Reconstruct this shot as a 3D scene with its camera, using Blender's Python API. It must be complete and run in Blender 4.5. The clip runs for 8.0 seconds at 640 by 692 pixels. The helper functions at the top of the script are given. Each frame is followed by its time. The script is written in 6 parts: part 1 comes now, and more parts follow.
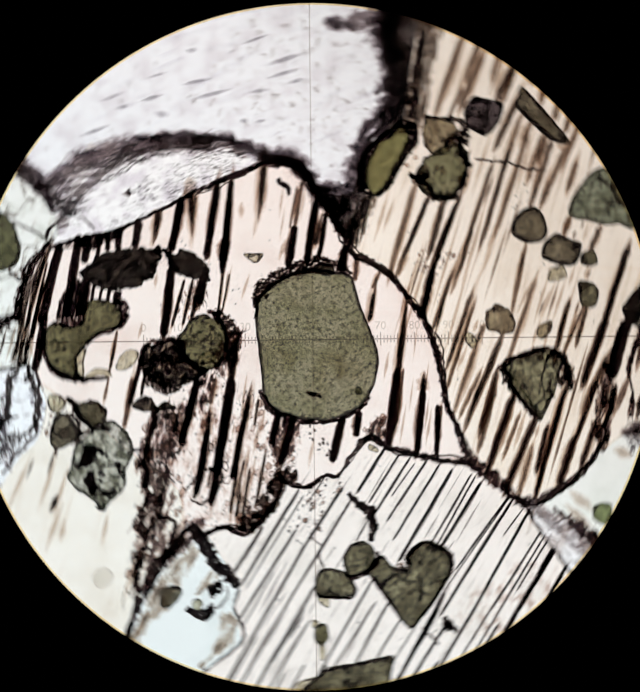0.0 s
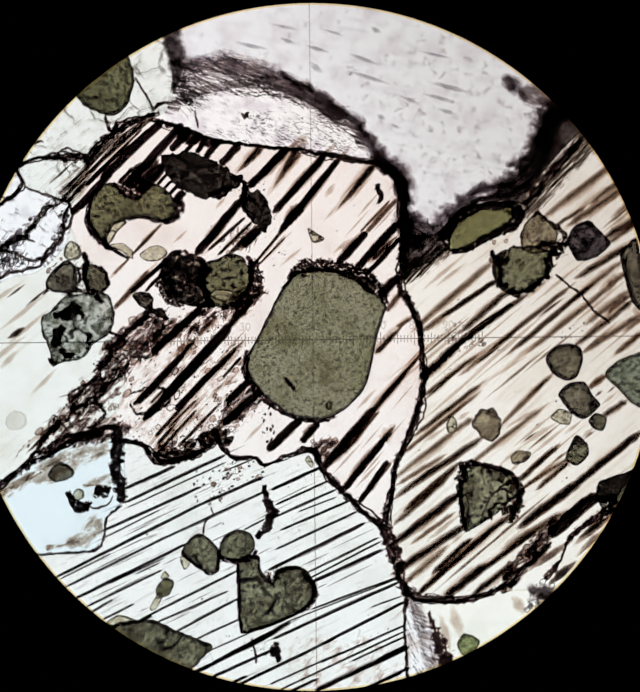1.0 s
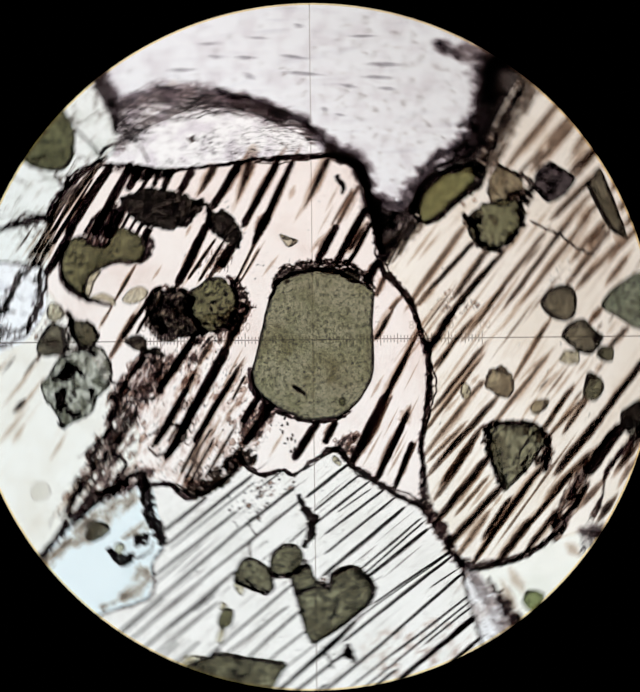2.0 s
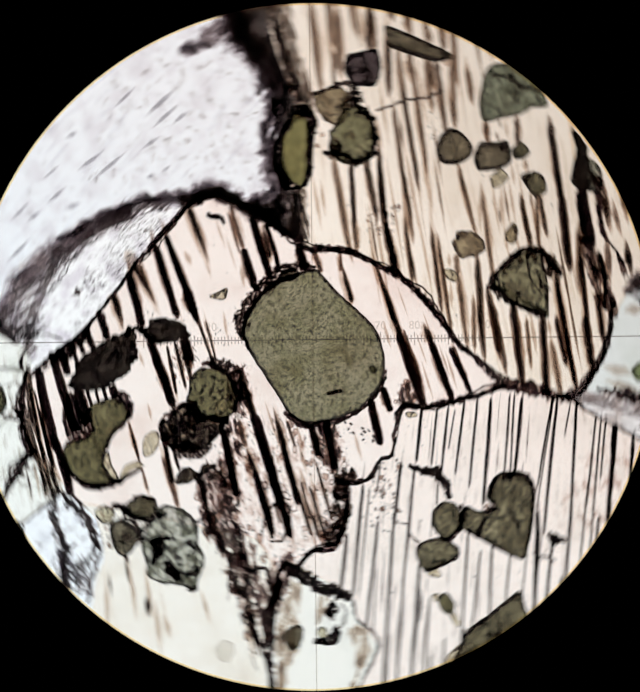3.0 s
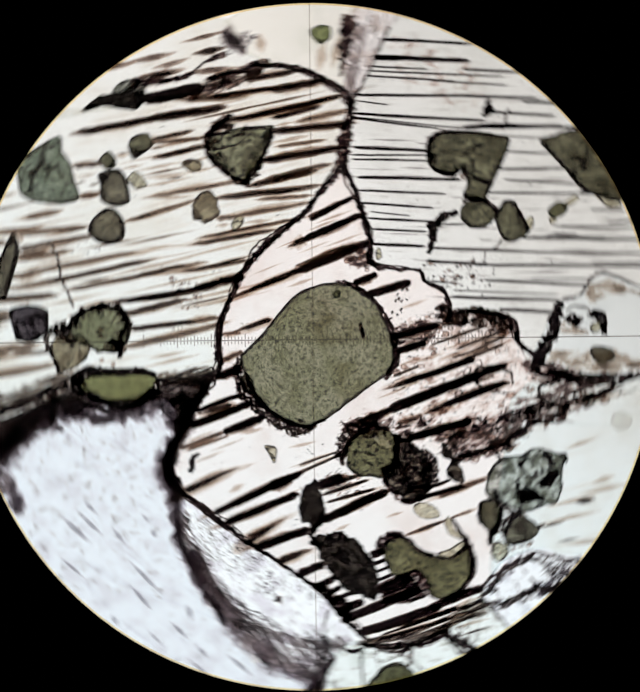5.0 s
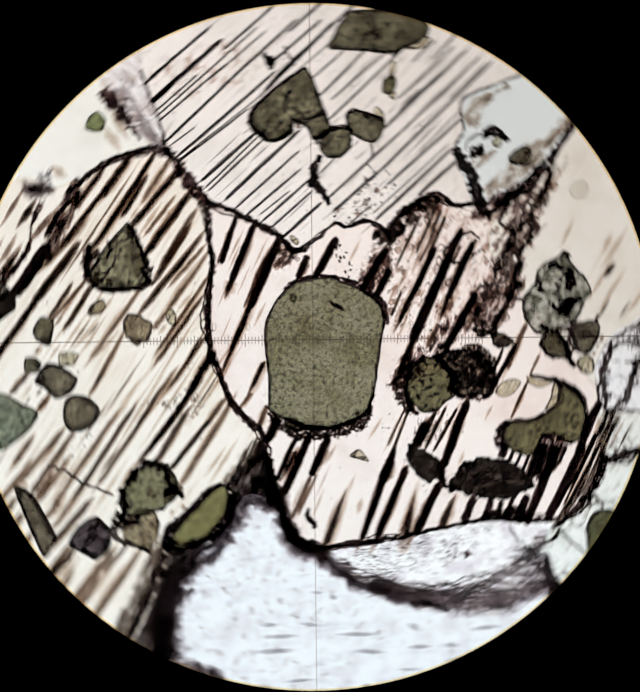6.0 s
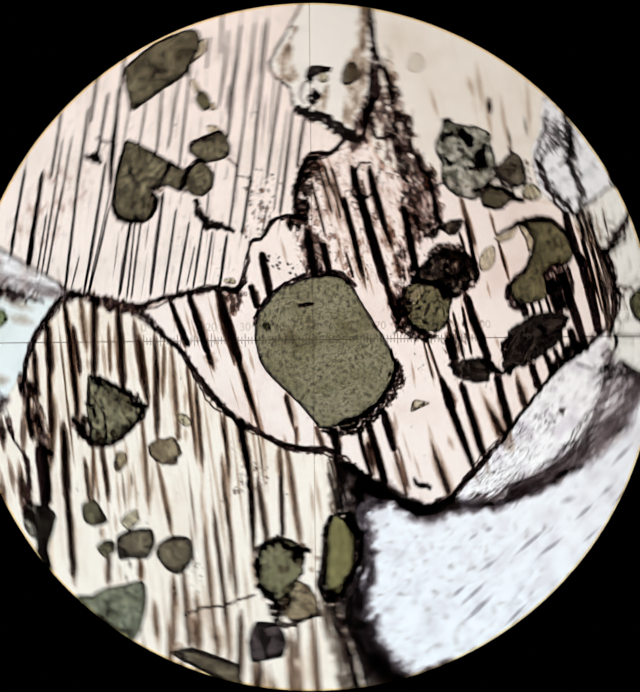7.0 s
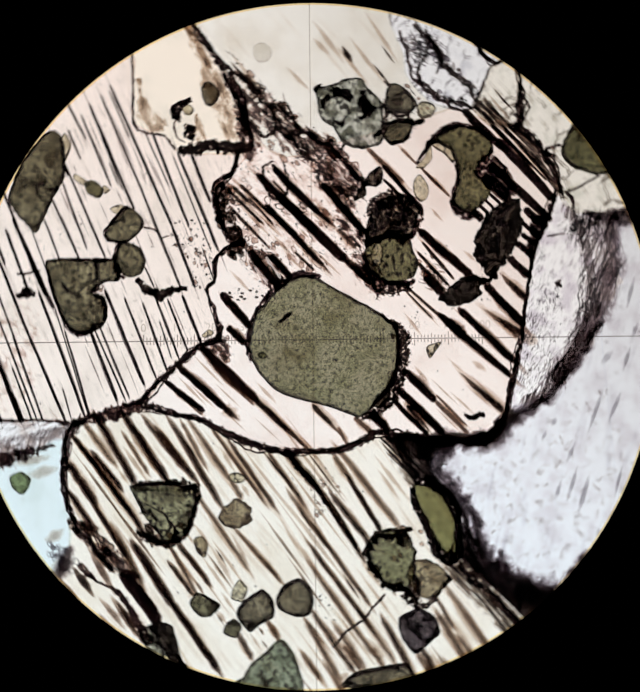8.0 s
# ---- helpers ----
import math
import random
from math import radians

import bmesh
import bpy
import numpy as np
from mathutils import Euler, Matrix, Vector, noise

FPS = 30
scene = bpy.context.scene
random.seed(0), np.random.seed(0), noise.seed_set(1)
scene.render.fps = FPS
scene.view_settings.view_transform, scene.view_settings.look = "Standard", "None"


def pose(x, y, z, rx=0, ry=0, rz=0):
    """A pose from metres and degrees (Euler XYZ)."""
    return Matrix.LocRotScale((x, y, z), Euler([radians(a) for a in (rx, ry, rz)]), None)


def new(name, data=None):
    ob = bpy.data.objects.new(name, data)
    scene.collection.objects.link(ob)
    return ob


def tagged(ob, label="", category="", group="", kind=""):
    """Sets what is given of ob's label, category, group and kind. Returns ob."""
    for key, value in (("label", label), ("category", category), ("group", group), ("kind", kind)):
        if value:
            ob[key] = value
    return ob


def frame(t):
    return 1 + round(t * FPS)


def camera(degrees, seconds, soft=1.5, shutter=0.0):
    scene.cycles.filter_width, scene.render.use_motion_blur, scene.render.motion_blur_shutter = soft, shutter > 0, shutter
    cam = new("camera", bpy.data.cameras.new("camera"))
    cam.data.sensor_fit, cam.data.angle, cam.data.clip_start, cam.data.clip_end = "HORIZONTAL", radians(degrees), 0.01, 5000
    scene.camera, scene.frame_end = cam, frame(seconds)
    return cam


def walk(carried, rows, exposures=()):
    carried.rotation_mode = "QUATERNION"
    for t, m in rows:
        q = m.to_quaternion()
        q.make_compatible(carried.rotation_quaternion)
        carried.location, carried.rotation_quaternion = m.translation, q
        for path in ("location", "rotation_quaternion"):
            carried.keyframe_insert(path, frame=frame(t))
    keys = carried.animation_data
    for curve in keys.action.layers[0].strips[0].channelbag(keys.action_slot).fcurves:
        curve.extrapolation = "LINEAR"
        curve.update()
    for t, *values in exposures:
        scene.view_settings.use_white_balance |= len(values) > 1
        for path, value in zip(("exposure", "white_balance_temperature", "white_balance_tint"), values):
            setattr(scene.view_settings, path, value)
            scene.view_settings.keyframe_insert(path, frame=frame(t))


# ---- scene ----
# The field of a polarising microscope: a rock slice turns on the stage under a fixed eyepiece scale.
# The picture in the eyepiece is built large: one plan unit is 2 mm here, 1.3 microns in the rock.
UNIT = 0.002
AXIS_X, AXIS_Y = 723.9, 789.6          # the stage's axis on the plan
SLIDE_TOP = 0.040
TOP = 0.060                            # polished face of the rock slice
FINE = 0.0004                          # one step of relief on the polished face
LENS = 50.0
EYE_X, EYE_Y = 725.0, 784.0
EYE_Z = TOP + 725.0 * UNIT / math.tan(radians(LENS / 2))


def on_sheet(x, y, z=TOP):
    """A plan place (x to the right, y down the sheet) in metres from the stage's axis."""
    return Vector(((x - AXIS_X) * UNIT, (AXIS_Y - y) * UNIT, z))


EYE = on_sheet(EYE_X, EYE_Y, EYE_Z)
PIVOT = Vector((0, 0, TOP))
LEAN = pose(0, 0, 0, -3.24, 0.3, 0)    # the stage is not quite square to the eye


def at(x, y, z=TOP):
    """The place on the leaning slice, in its own space, that lies behind a plan place when the stage is at its start."""
    across = LEAN.to_3x3() @ Vector((0, 0, 1))
    way = on_sheet(x, y) - EYE
    met = EYE + way * ((PIVOT - EYE).dot(across) / way.dot(across))
    here = LEAN.inverted() @ (met - PIVOT)
    return Vector((here.x, here.y, z))


def lined_up(x, y, z):
    """The place at height z in line with the eye and the plan place on the rock."""
    goal = on_sheet(x, y, TOP)
    return EYE + (goal - EYE) * ((EYE_Z - z) / (EYE_Z - TOP))


# ---- camera ----
cam = camera(LENS, 8.0, 1.95, 0.8)
walk(cam, [(0.0, pose(*EYE)), (8.0, pose(*EYE))])

# ---- light: the lamp under the stage ----
world = bpy.data.worlds.new("dark_room")
world.use_nodes = True
world.node_tree.nodes["Background"].inputs[0].default_value = (0, 0, 0, 1)
scene.world = world
scene.cycles.transparent_max_bounces = 32
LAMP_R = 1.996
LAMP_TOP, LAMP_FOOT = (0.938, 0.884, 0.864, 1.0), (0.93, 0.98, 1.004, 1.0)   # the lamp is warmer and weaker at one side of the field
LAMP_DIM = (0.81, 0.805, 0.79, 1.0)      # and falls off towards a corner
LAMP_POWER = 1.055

# ---- materials ----


def tree_of(name):
    mat = bpy.data.materials.new(name)
    mat.use_nodes = True
    mat.node_tree.nodes.clear()
    return mat, mat.node_tree


def node(tree, kind, ins=None, **props):
    n = tree.nodes.new(kind)
    for key, value in props.items():
        setattr_plain(n, key, value)
    for key, value in (ins or {}).items():
        if isinstance(value, bpy.types.NodeSocket):
            tree.links.new(value, n.inputs[key])
        else:
            n.inputs[key].default_value = value
    return n


def setattr_plain(n, key, value):
    if key == "operation":
        n.operation = value
    elif key == "data_type":
        n.data_type = value
    elif key == "blend_type":
        n.blend_type = value
    elif key == "attribute_name":
        n.attribute_name = value
    elif key == "vector_type":
        n.vector_type = value
    elif key == "convert_from":
        n.convert_from = value
    elif key == "convert_to":
        n.convert_to = value
    elif key == "interpolation_type":
        n.interpolation_type = value
    elif key == "feature":
        n.feature = value


def rgb(r, g, b):
    """A colour from its 0 to 255 screen values."""
    lin = [(c / 255 / 12.92 if c < 10.3 else ((c / 255 + 0.055) / 1.055) ** 2.4) for c in (r, g, b)]
    return (*lin, 1.0)


CLEAR = (1.0, 1.0, 1.0, 1.0)


def blend(tree, fac, a, b, kind="MIX"):
    n = node(tree, "ShaderNodeMix", data_type="RGBA", blend_type=kind)
    for socket, value in ((n.inputs[0], fac), (n.inputs[6], a), (n.inputs[7], b)):
        if isinstance(value, bpy.types.NodeSocket):
            tree.links.new(value, socket)
        else:
            socket.default_value = value
    return n.outputs[2]


def ranged(tree, value, lo, hi, a=0.0, b=1.0):
    n = node(tree, "ShaderNodeMapRange", {0: value, 1: lo, 2: hi, 3: a, 4: b}, interpolation_type="SMOOTHSTEP")
    return n.outputs[0]


def sums(tree, op, a, b):
    return node(tree, "ShaderNodeMath", {0: a, 1: b}, operation=op).outputs[0]


def on_plan(tree):
    """The place in the rock, alike from its foot to its top."""
    where = node(tree, "ShaderNodeTexCoord").outputs["Object"]
    return node(tree, "ShaderNodeVectorMath", {0: where, 1: (1.0, 1.0, 0.0)}, operation="MULTIPLY").outputs[0]


def rock_noise(tree, size, detail=3.0, stretch=None, rough=0.55, turn=0.0, distort=0.0):
    """Noise fixed in the rock; size in plan units, stretch: how much longer it is along the turn's direction (degrees)."""
    where = on_plan(tree)
    if stretch:
        spun = node(tree, "ShaderNodeMapping", {"Vector": where, "Rotation": (0, 0, radians(-turn))})
        where = node(tree, "ShaderNodeMapping", {"Vector": spun.outputs[0], "Scale": (1 / stretch, 1, 1)}).outputs[0]
    n = node(tree, "ShaderNodeTexNoise", {"Vector": where, "Scale": 1 / (size * UNIT), "Detail": detail, "Roughness": rough, "Distortion": distort})
    return n.outputs[0]


def let_through(tree, colour, both_faces=True):
    """The light that passes; a slab with two faces takes half of its absorption at each."""
    if both_faces:
        colour = node(tree, "ShaderNodeGamma", {0: colour, 1: 0.5}).outputs[0]
    bsdf = node(tree, "ShaderNodeBsdfTransparent", {0: colour})
    out = node(tree, "ShaderNodeOutputMaterial")
    tree.links.new(bsdf.outputs[0], out.inputs[0])


def pleochroic(tree, along, across, axis):
    """The colour of a crystal in polarised light: it goes with the angle of its axis (degrees) to the polariser, which lies along x."""
    way = (math.cos(radians(axis)), math.sin(radians(axis)), 0.0)
    turned = node(tree, "ShaderNodeVectorTransform", {0: way}, vector_type="VECTOR", convert_from="OBJECT", convert_to="WORLD").outputs[0]
    flat = node(tree, "ShaderNodeVectorMath", {0: turned}, operation="NORMALIZE").outputs[0]
    x = node(tree, "ShaderNodeSeparateXYZ", {0: flat}).outputs[0]
    return blend(tree, sums(tree, "MULTIPLY", x, x), across, along)


def ink_lines(tree, size, wide=0.06, share=(0.42, 0.56)):
    """Thin broken cracks, as a mask that is 1 on them."""
    where = on_plan(tree)
    bent = node(tree, "ShaderNodeTexNoise", {"Vector": where, "Scale": 1 / (size * 0.6 * UNIT), "Detail": 3.0})
    moved = node(tree, "ShaderNodeVectorMath", {0: bent.outputs["Color"], 1: (size * 0.9 * UNIT,) * 3}, operation="MULTIPLY").outputs[0]
    place = node(tree, "ShaderNodeVectorMath", {0: where, 1: moved}, operation="ADD").outputs[0]
    cells = node(tree, "ShaderNodeTexVoronoi", {"Vector": place, "Scale": 1 / (size * UNIT)}, feature="DISTANCE_TO_EDGE").outputs[0]
    thin = ranged(tree, cells, wide * 0.3, wide, 1.0, 0.0)
    broken = ranged(tree, rock_noise(tree, size * 1.3, 3.0), *share)
    return sums(tree, "MULTIPLY", thin, broken)


def crystal(name, colour, other=None, axis=0.0, blotch=None, blotch_size=90, blotch_cover=(0.5, 0.75), grain=0.06, grain_size=5,
            streak=None, streak_turn=0.0, streak_size=9, streak_long=12, streak_cover=(0.55, 0.8), speck=None, speck_size=10, speck_cover=(0.66, 0.72), speck_detail=5.0, ink=None, ink_size=60):
    mat, tree = tree_of(name)
    c = pleochroic(tree, colour, other, axis) if other else blend(tree, 0.0, colour, colour)
    if blotch:
        c = blend(tree, ranged(tree, rock_noise(tree, blotch_size, 4.0), *blotch_cover), c, blotch, "MULTIPLY")
    if streak:
        c = blend(tree, ranged(tree, rock_noise(tree, streak_size, 3.0, streak_long, 0.6, streak_turn, 0.3), *streak_cover), c, streak, "MULTIPLY")
    if speck:
        c = blend(tree, ranged(tree, rock_noise(tree, speck_size, speck_detail, None, 0.7), *speck_cover), c, speck, "MULTIPLY")
    if ink:
        c = blend(tree, ink_lines(tree, ink_size, 0.05, (0.44, 0.54)), c, ink, "MULTIPLY")
    if grain:
        dust = ranged(tree, rock_noise(tree, grain_size, 2.0), 0.3, 0.7, 1 - grain, 1.0)
        c = blend(tree, 1.0, c, dust, "MULTIPLY")
    let_through(tree, c)
    return mat


def inclusion_stuff(name, colour, second, rim=rgb(14, 10, 12), rim_edge=(0.6, 0.98), blotch_size=26, cover=(0.4, 0.6), dots=0.35, dot_size=3.2,
                    streak_turn=None, dark=None, dark_size=18, dark_cover=(0.52, 0.62), cracks=None, ragged=1.0, pale=None, pale_size=14, dark_fine=6.0):
    """A coloured crystal shut in another: a dark border, painted into the colour where it bends the light away, a
    mottled, cracked and finely pitted body.
    """
    mat, tree = tree_of(name)
    if streak_turn is None:
        patches = rock_noise(tree, blotch_size, 5.0, None, 0.65)
    else:
        patches = rock_noise(tree, blotch_size, 4.0, 5, 0.6, streak_turn)
    c = blend(tree, ranged(tree, patches, *cover), colour, second)
    pits = ranged(tree, rock_noise(tree, dot_size, 2.0, None, 0.6), 0.48, 0.66, 1.0, 1 - dots)
    c = blend(tree, 1.0, c, pits, "MULTIPLY")
    if cracks:
        c = blend(tree, ink_lines(tree, cracks), c, rim)
    if pale:
        c = blend(tree, ink_lines(tree, pale_size, 0.14, (0.46, 0.6)), c, pale)
    if dark:
        c = blend(tree, ranged(tree, rock_noise(tree, dark_size, dark_fine, None, 0.7 if dark_fine > 4 else 0.5, 0, 0.6), *dark_cover), c, dark)
    inner = node(tree, "ShaderNodeAttribute", attribute_name="inner").outputs["Fac"]
    wavy = sums(tree, "ADD", inner, ranged(tree, rock_noise(tree, 10, 5.0, None, 0.65), 0.3, 0.7, -0.3 * ragged, 0.3 * ragged))
    c = blend(tree, ranged(tree, wavy, *rim_edge), rim, c)
    let_through(tree, c)
    return mat


def strands(tree, long=26.0, fine=3.4, detail=5.0):
    """Noise drawn out along a seam."""
    run = node(tree, "ShaderNodeAttribute", attribute_name="run").outputs["Fac"]
    side = node(tree, "ShaderNodeAttribute", attribute_name="side").outputs["Fac"]
    place = node(tree, "ShaderNodeCombineXYZ", {0: sums(tree, "MULTIPLY", run, 1 / long), 1: sums(tree, "MULTIPLY", side, 1 / fine), 2: 0.0}).outputs[0]
    return node(tree, "ShaderNodeTexNoise", {"Vector": place, "Scale": 1.0, "Detail": detail, "Roughness": 0.6, "Distortion": 0.3}).outputs[0]


def seam_stuff(name, dark, fringe, at_fringe=0.3, at_dark=0.6, torn=1.6, gap_size=8, stretch=None, turn=0.0, thready=0.5, soft=0.15, tint=None, net=None, detail=6.0):
    """Dark matter in a crack or a stained rim: it runs out raggedly towards both edges, in threads along the seam."""
    mat, tree = tree_of(name)
    core = node(tree, "ShaderNodeAttribute", attribute_name="inner").outputs["Fac"]
    lumps = rock_noise(tree, gap_size, detail, stretch, 0.68, turn, 0.4)
    if thready:
        lumps = node(tree, "ShaderNodeMix", {0: thready, 2: lumps, 3: strands(tree)}).outputs[0]
    amount = sums(tree, "ADD", core, sums(tree, "MULTIPLY", sums(tree, "SUBTRACT", lumps, 0.5), torn * 2))
    c = blend(tree, ranged(tree, amount, at_fringe - soft, at_fringe + soft), CLEAR, fringe)
    if tint:
        c = blend(tree, ranged(tree, amount, (at_fringe + at_dark) / 2 - soft, (at_fringe + at_dark) / 2 + soft), c, tint)
    if net:
        c = blend(tree, sums(tree, "MULTIPLY", ink_lines(tree, net, 0.07, (0.46, 0.56)), ranged(tree, core, 0.0, 0.5)), c, dark)
    c = blend(tree, ranged(tree, amount, at_dark - soft, at_dark + soft), c, dark)
    c = blend(tree, ranged(tree, core, 0.0, 0.22), CLEAR, c)
    let_through(tree, c, False)
    return mat


def lamella_stuff(name, dark, fringe, at_fringe=0.22, at_dark=0.55, soft=0.16, torn=0.9, frayed=0.5):
    """A blade of another mineral, grown along the crystal: it frays into long threads at its edges and ends."""
    mat, tree = tree_of(name)
    core = node(tree, "ShaderNodeAttribute", attribute_name="inner").outputs["Fac"]
    tip = node(tree, "ShaderNodeAttribute", attribute_name="tip").outputs["Fac"]
    own = node(tree, "ShaderNodeObjectInfo").outputs["Random"]
    where = node(tree, "ShaderNodeTexCoord").outputs["Object"]
    shifted = node(tree, "ShaderNodeVectorMath", {0: where, 1: sums(tree, "MULTIPLY", own, 50.0)}, operation="ADD").outputs[0]
    threads = node(tree, "ShaderNodeTexNoise", {"Vector": node(tree, "ShaderNodeMapping", {"Vector": shifted, "Scale": (1.6, 5.0, 1.0)}).outputs[0], "Scale": 1.0, "Detail": 4.0, "Roughness": 0.6}).outputs[0]
    nicks = node(tree, "ShaderNodeTexNoise", {"Vector": node(tree, "ShaderNodeMapping", {"Vector": shifted, "Scale": (14.0, 4.0, 1.0)}).outputs[0], "Scale": 1.0, "Detail": 4.0, "Roughness": 0.6}).outputs[0]
    strength = ranged(tree, own, 0.0, 1.0, -0.1, 0.08)
    ends = sums(tree, "MULTIPLY", sums(tree, "SUBTRACT", tip, 1.0), 0.75)
    ends = sums(tree, "ADD", ends, sums(tree, "MULTIPLY", sums(tree, "SUBTRACT", threads, 0.5), sums(tree, "ADD", sums(tree, "MULTIPLY", sums(tree, "SUBTRACT", 1.0, tip), frayed * 2), torn)))
    amount = sums(tree, "ADD", sums(tree, "ADD", core, strength), sums(tree, "ADD", ends, sums(tree, "MULTIPLY", sums(tree, "SUBTRACT", nicks, 0.5), torn)))
    c = blend(tree, ranged(tree, amount, at_fringe - soft, at_fringe + soft), CLEAR, fringe)
    c = blend(tree, ranged(tree, amount, at_dark - soft, at_dark + soft), c, dark)
    c = blend(tree, ranged(tree, core, 0.0, 0.35), CLEAR, c)
    c = blend(tree, ranged(tree, tip, 0.0, 0.3), CLEAR, c)
    let_through(tree, c, False)
    return mat


def crumb_stuff(name, rim, bodies, clear_share=0.5, edge=(0.3, 0.85)):
    """Small altered grains: a dark outline, put into the colour where each bends the light away, a body that differs
    from grain to grain.
    """
    mat, tree = tree_of(name)
    inner = node(tree, "ShaderNodeAttribute", attribute_name="inner").outputs["Fac"]
    own = node(tree, "ShaderNodeNewGeometry").outputs["Random Per Island"]
    other = sums(tree, "FRACT", sums(tree, "MULTIPLY", own, 17.3), 0.0)
    body = blend(tree, other, *bodies)
    body = blend(tree, ranged(tree, own, clear_share - 0.15, clear_share + 0.15), CLEAR, body)
    border = blend(tree, sums(tree, "FRACT", sums(tree, "MULTIPLY", own, 41.7), 0.0), rim, bodies[0])
    wavy = sums(tree, "ADD", inner, ranged(tree, rock_noise(tree, 5, 4.0, None, 0.65), 0.3, 0.7, -0.25, 0.25))
    c = blend(tree, ranged(tree, wavy, *edge), border, body)
    c = blend(tree, ranged(tree, inner, 0.0, 0.2), CLEAR, c)
    let_through(tree, c, False)
    return mat


def thread_stuff(name, dark, pale):
    """Loose fibres, some dark and some faint."""
    mat, tree = tree_of(name)
    inner = node(tree, "ShaderNodeAttribute", attribute_name="inner").outputs["Fac"]
    own = node(tree, "ShaderNodeNewGeometry").outputs["Random Per Island"]
    broken = sums(tree, "ADD", inner, ranged(tree, rock_noise(tree, 7, 3.0), 0.3, 0.7, -0.5, 0.2))
    c = blend(tree, ranged(tree, broken, 0.1, 0.8), CLEAR, blend(tree, own, dark, pale))
    c = blend(tree, ranged(tree, inner, 0.0, 0.2), CLEAR, c)
    let_through(tree, c, False)
    return mat


def matt_black(name):
    mat, tree = tree_of(name)
    where = node(tree, "ShaderNodeTexCoord").outputs["Object"]
    n = node(tree, "ShaderNodeTexNoise", {"Vector": where, "Scale": 15.0, "Detail": 4.0}).outputs[0]
    c = blend(tree, n, (0.002, 0.002, 0.002, 1), (0.006, 0.006, 0.006, 1))
    bsdf = node(tree, "ShaderNodeBsdfPrincipled", {"Base Color": c, "Roughness": 0.8, "Specular IOR Level": 0.1})
    out = node(tree, "ShaderNodeOutputMaterial")
    tree.links.new(bsdf.outputs[0], out.inputs[0])
    return mat


def tinted(name, colour):
    mat, tree = tree_of(name)
    let_through(tree, blend(tree, 0.0, colour, colour))
    return mat


PINK = crystal("pink_pyroxene", rgb(251, 236, 228), rgb(246, 240, 238), -59, rgb(240, 230, 226), 160, (0.45, 0.75), 0.05, speck=rgb(205, 190, 184), speck_size=18, speck_cover=(0.64, 0.72))
CREAM = crystal("cream_pyroxene", rgb(246, 238, 227), rgb(230, 240, 242), -49, rgb(240, 236, 230), 150, (0.4, 0.75), 0.04, streak=rgb(238, 230, 222), streak_turn=42, streak_size=16)
TAN = crystal("tan_striped_pyroxene", rgb(252, 240, 226), rgb(238, 242, 240), -49, rgb(244, 240, 234), 170, (0.4, 0.75), 0.05, streak=rgb(236, 228, 220), streak_turn=40, streak_size=14, streak_long=12, streak_cover=(0.5, 0.72))
ICE = crystal("pale_striped_pyroxene", rgb(252, 236, 227), rgb(238, 241, 240), -65, rgb(240, 240, 238), 120, (0.4, 0.75), 0.05, streak=rgb(222, 218, 216), streak_turn=24, streak_size=8, streak_long=10, streak_cover=(0.56, 0.72), speck=rgb(196, 190, 186), speck_size=16, speck_cover=(0.62, 0.7))
BLUE = crystal("pale_blue_feldspar", rgb(225, 237, 242), rgb(248, 239, 226), 0, rgb(238, 240, 240), 100, (0.45, 0.8), 0.03)
BLUE_B = crystal("pale_blue_banded_feldspar", rgb(226, 238, 242), rgb(245, 242, 233), -89, rgb(238, 240, 236), 100, (0.45, 0.8), 0.03)
WHITE = crystal("cloudy_white_feldspar", rgb(243, 247, 253), rgb(230, 233, 240), -40, rgb(236, 231, 233), 55, (0.42, 0.7), 0.03, streak=rgb(230, 228, 232), streak_turn=-13, streak_size=16, streak_long=8, streak_cover=(0.54, 0.74), speck=rgb(200, 195, 196), speck_size=24, speck_cover=(0.58, 0.85), speck_detail=1.5)
LENS_WHITE = crystal("fibrous_grey_feldspar", rgb(253, 253, 255), None, 0, rgb(228, 222, 229), 50, (0.46, 0.66), 0.03, streak=rgb(178, 169, 175), streak_turn=-20, streak_size=5, streak_long=5, streak_cover=(0.54, 0.72))
CLOUDY = crystal("altered_white_feldspar", rgb(246, 249, 254), None, 0, rgb(226, 226, 230), 34, (0.52, 0.7), 0.05, speck=rgb(150, 144, 148), speck_size=20, speck_cover=(0.62, 0.72), ink=rgb(120, 112, 116), ink_size=44)
PALE = crystal("pale_grey_feldspar", rgb(236, 242, 241), rgb(247, 245, 238), 0, rgb(230, 232, 228), 60, (0.45, 0.7), 0.05, streak=rgb(196, 190, 182), streak_turn=40, streak_size=9, streak_long=5, streak_cover=(0.56, 0.7), speck=rgb(100, 90, 85), speck_size=16, speck_cover=(0.63, 0.7), ink=rgb(130, 122, 116), ink_size=64)
MURK = crystal("dark_brown_rim_rock", rgb(92, 80, 76), None, 0, rgb(110, 96, 94), 60, (0.36, 0.6), 0.1, streak=rgb(40, 31, 30), streak_turn=45, streak_size=7, streak_long=12, streak_cover=(0.4, 0.62))

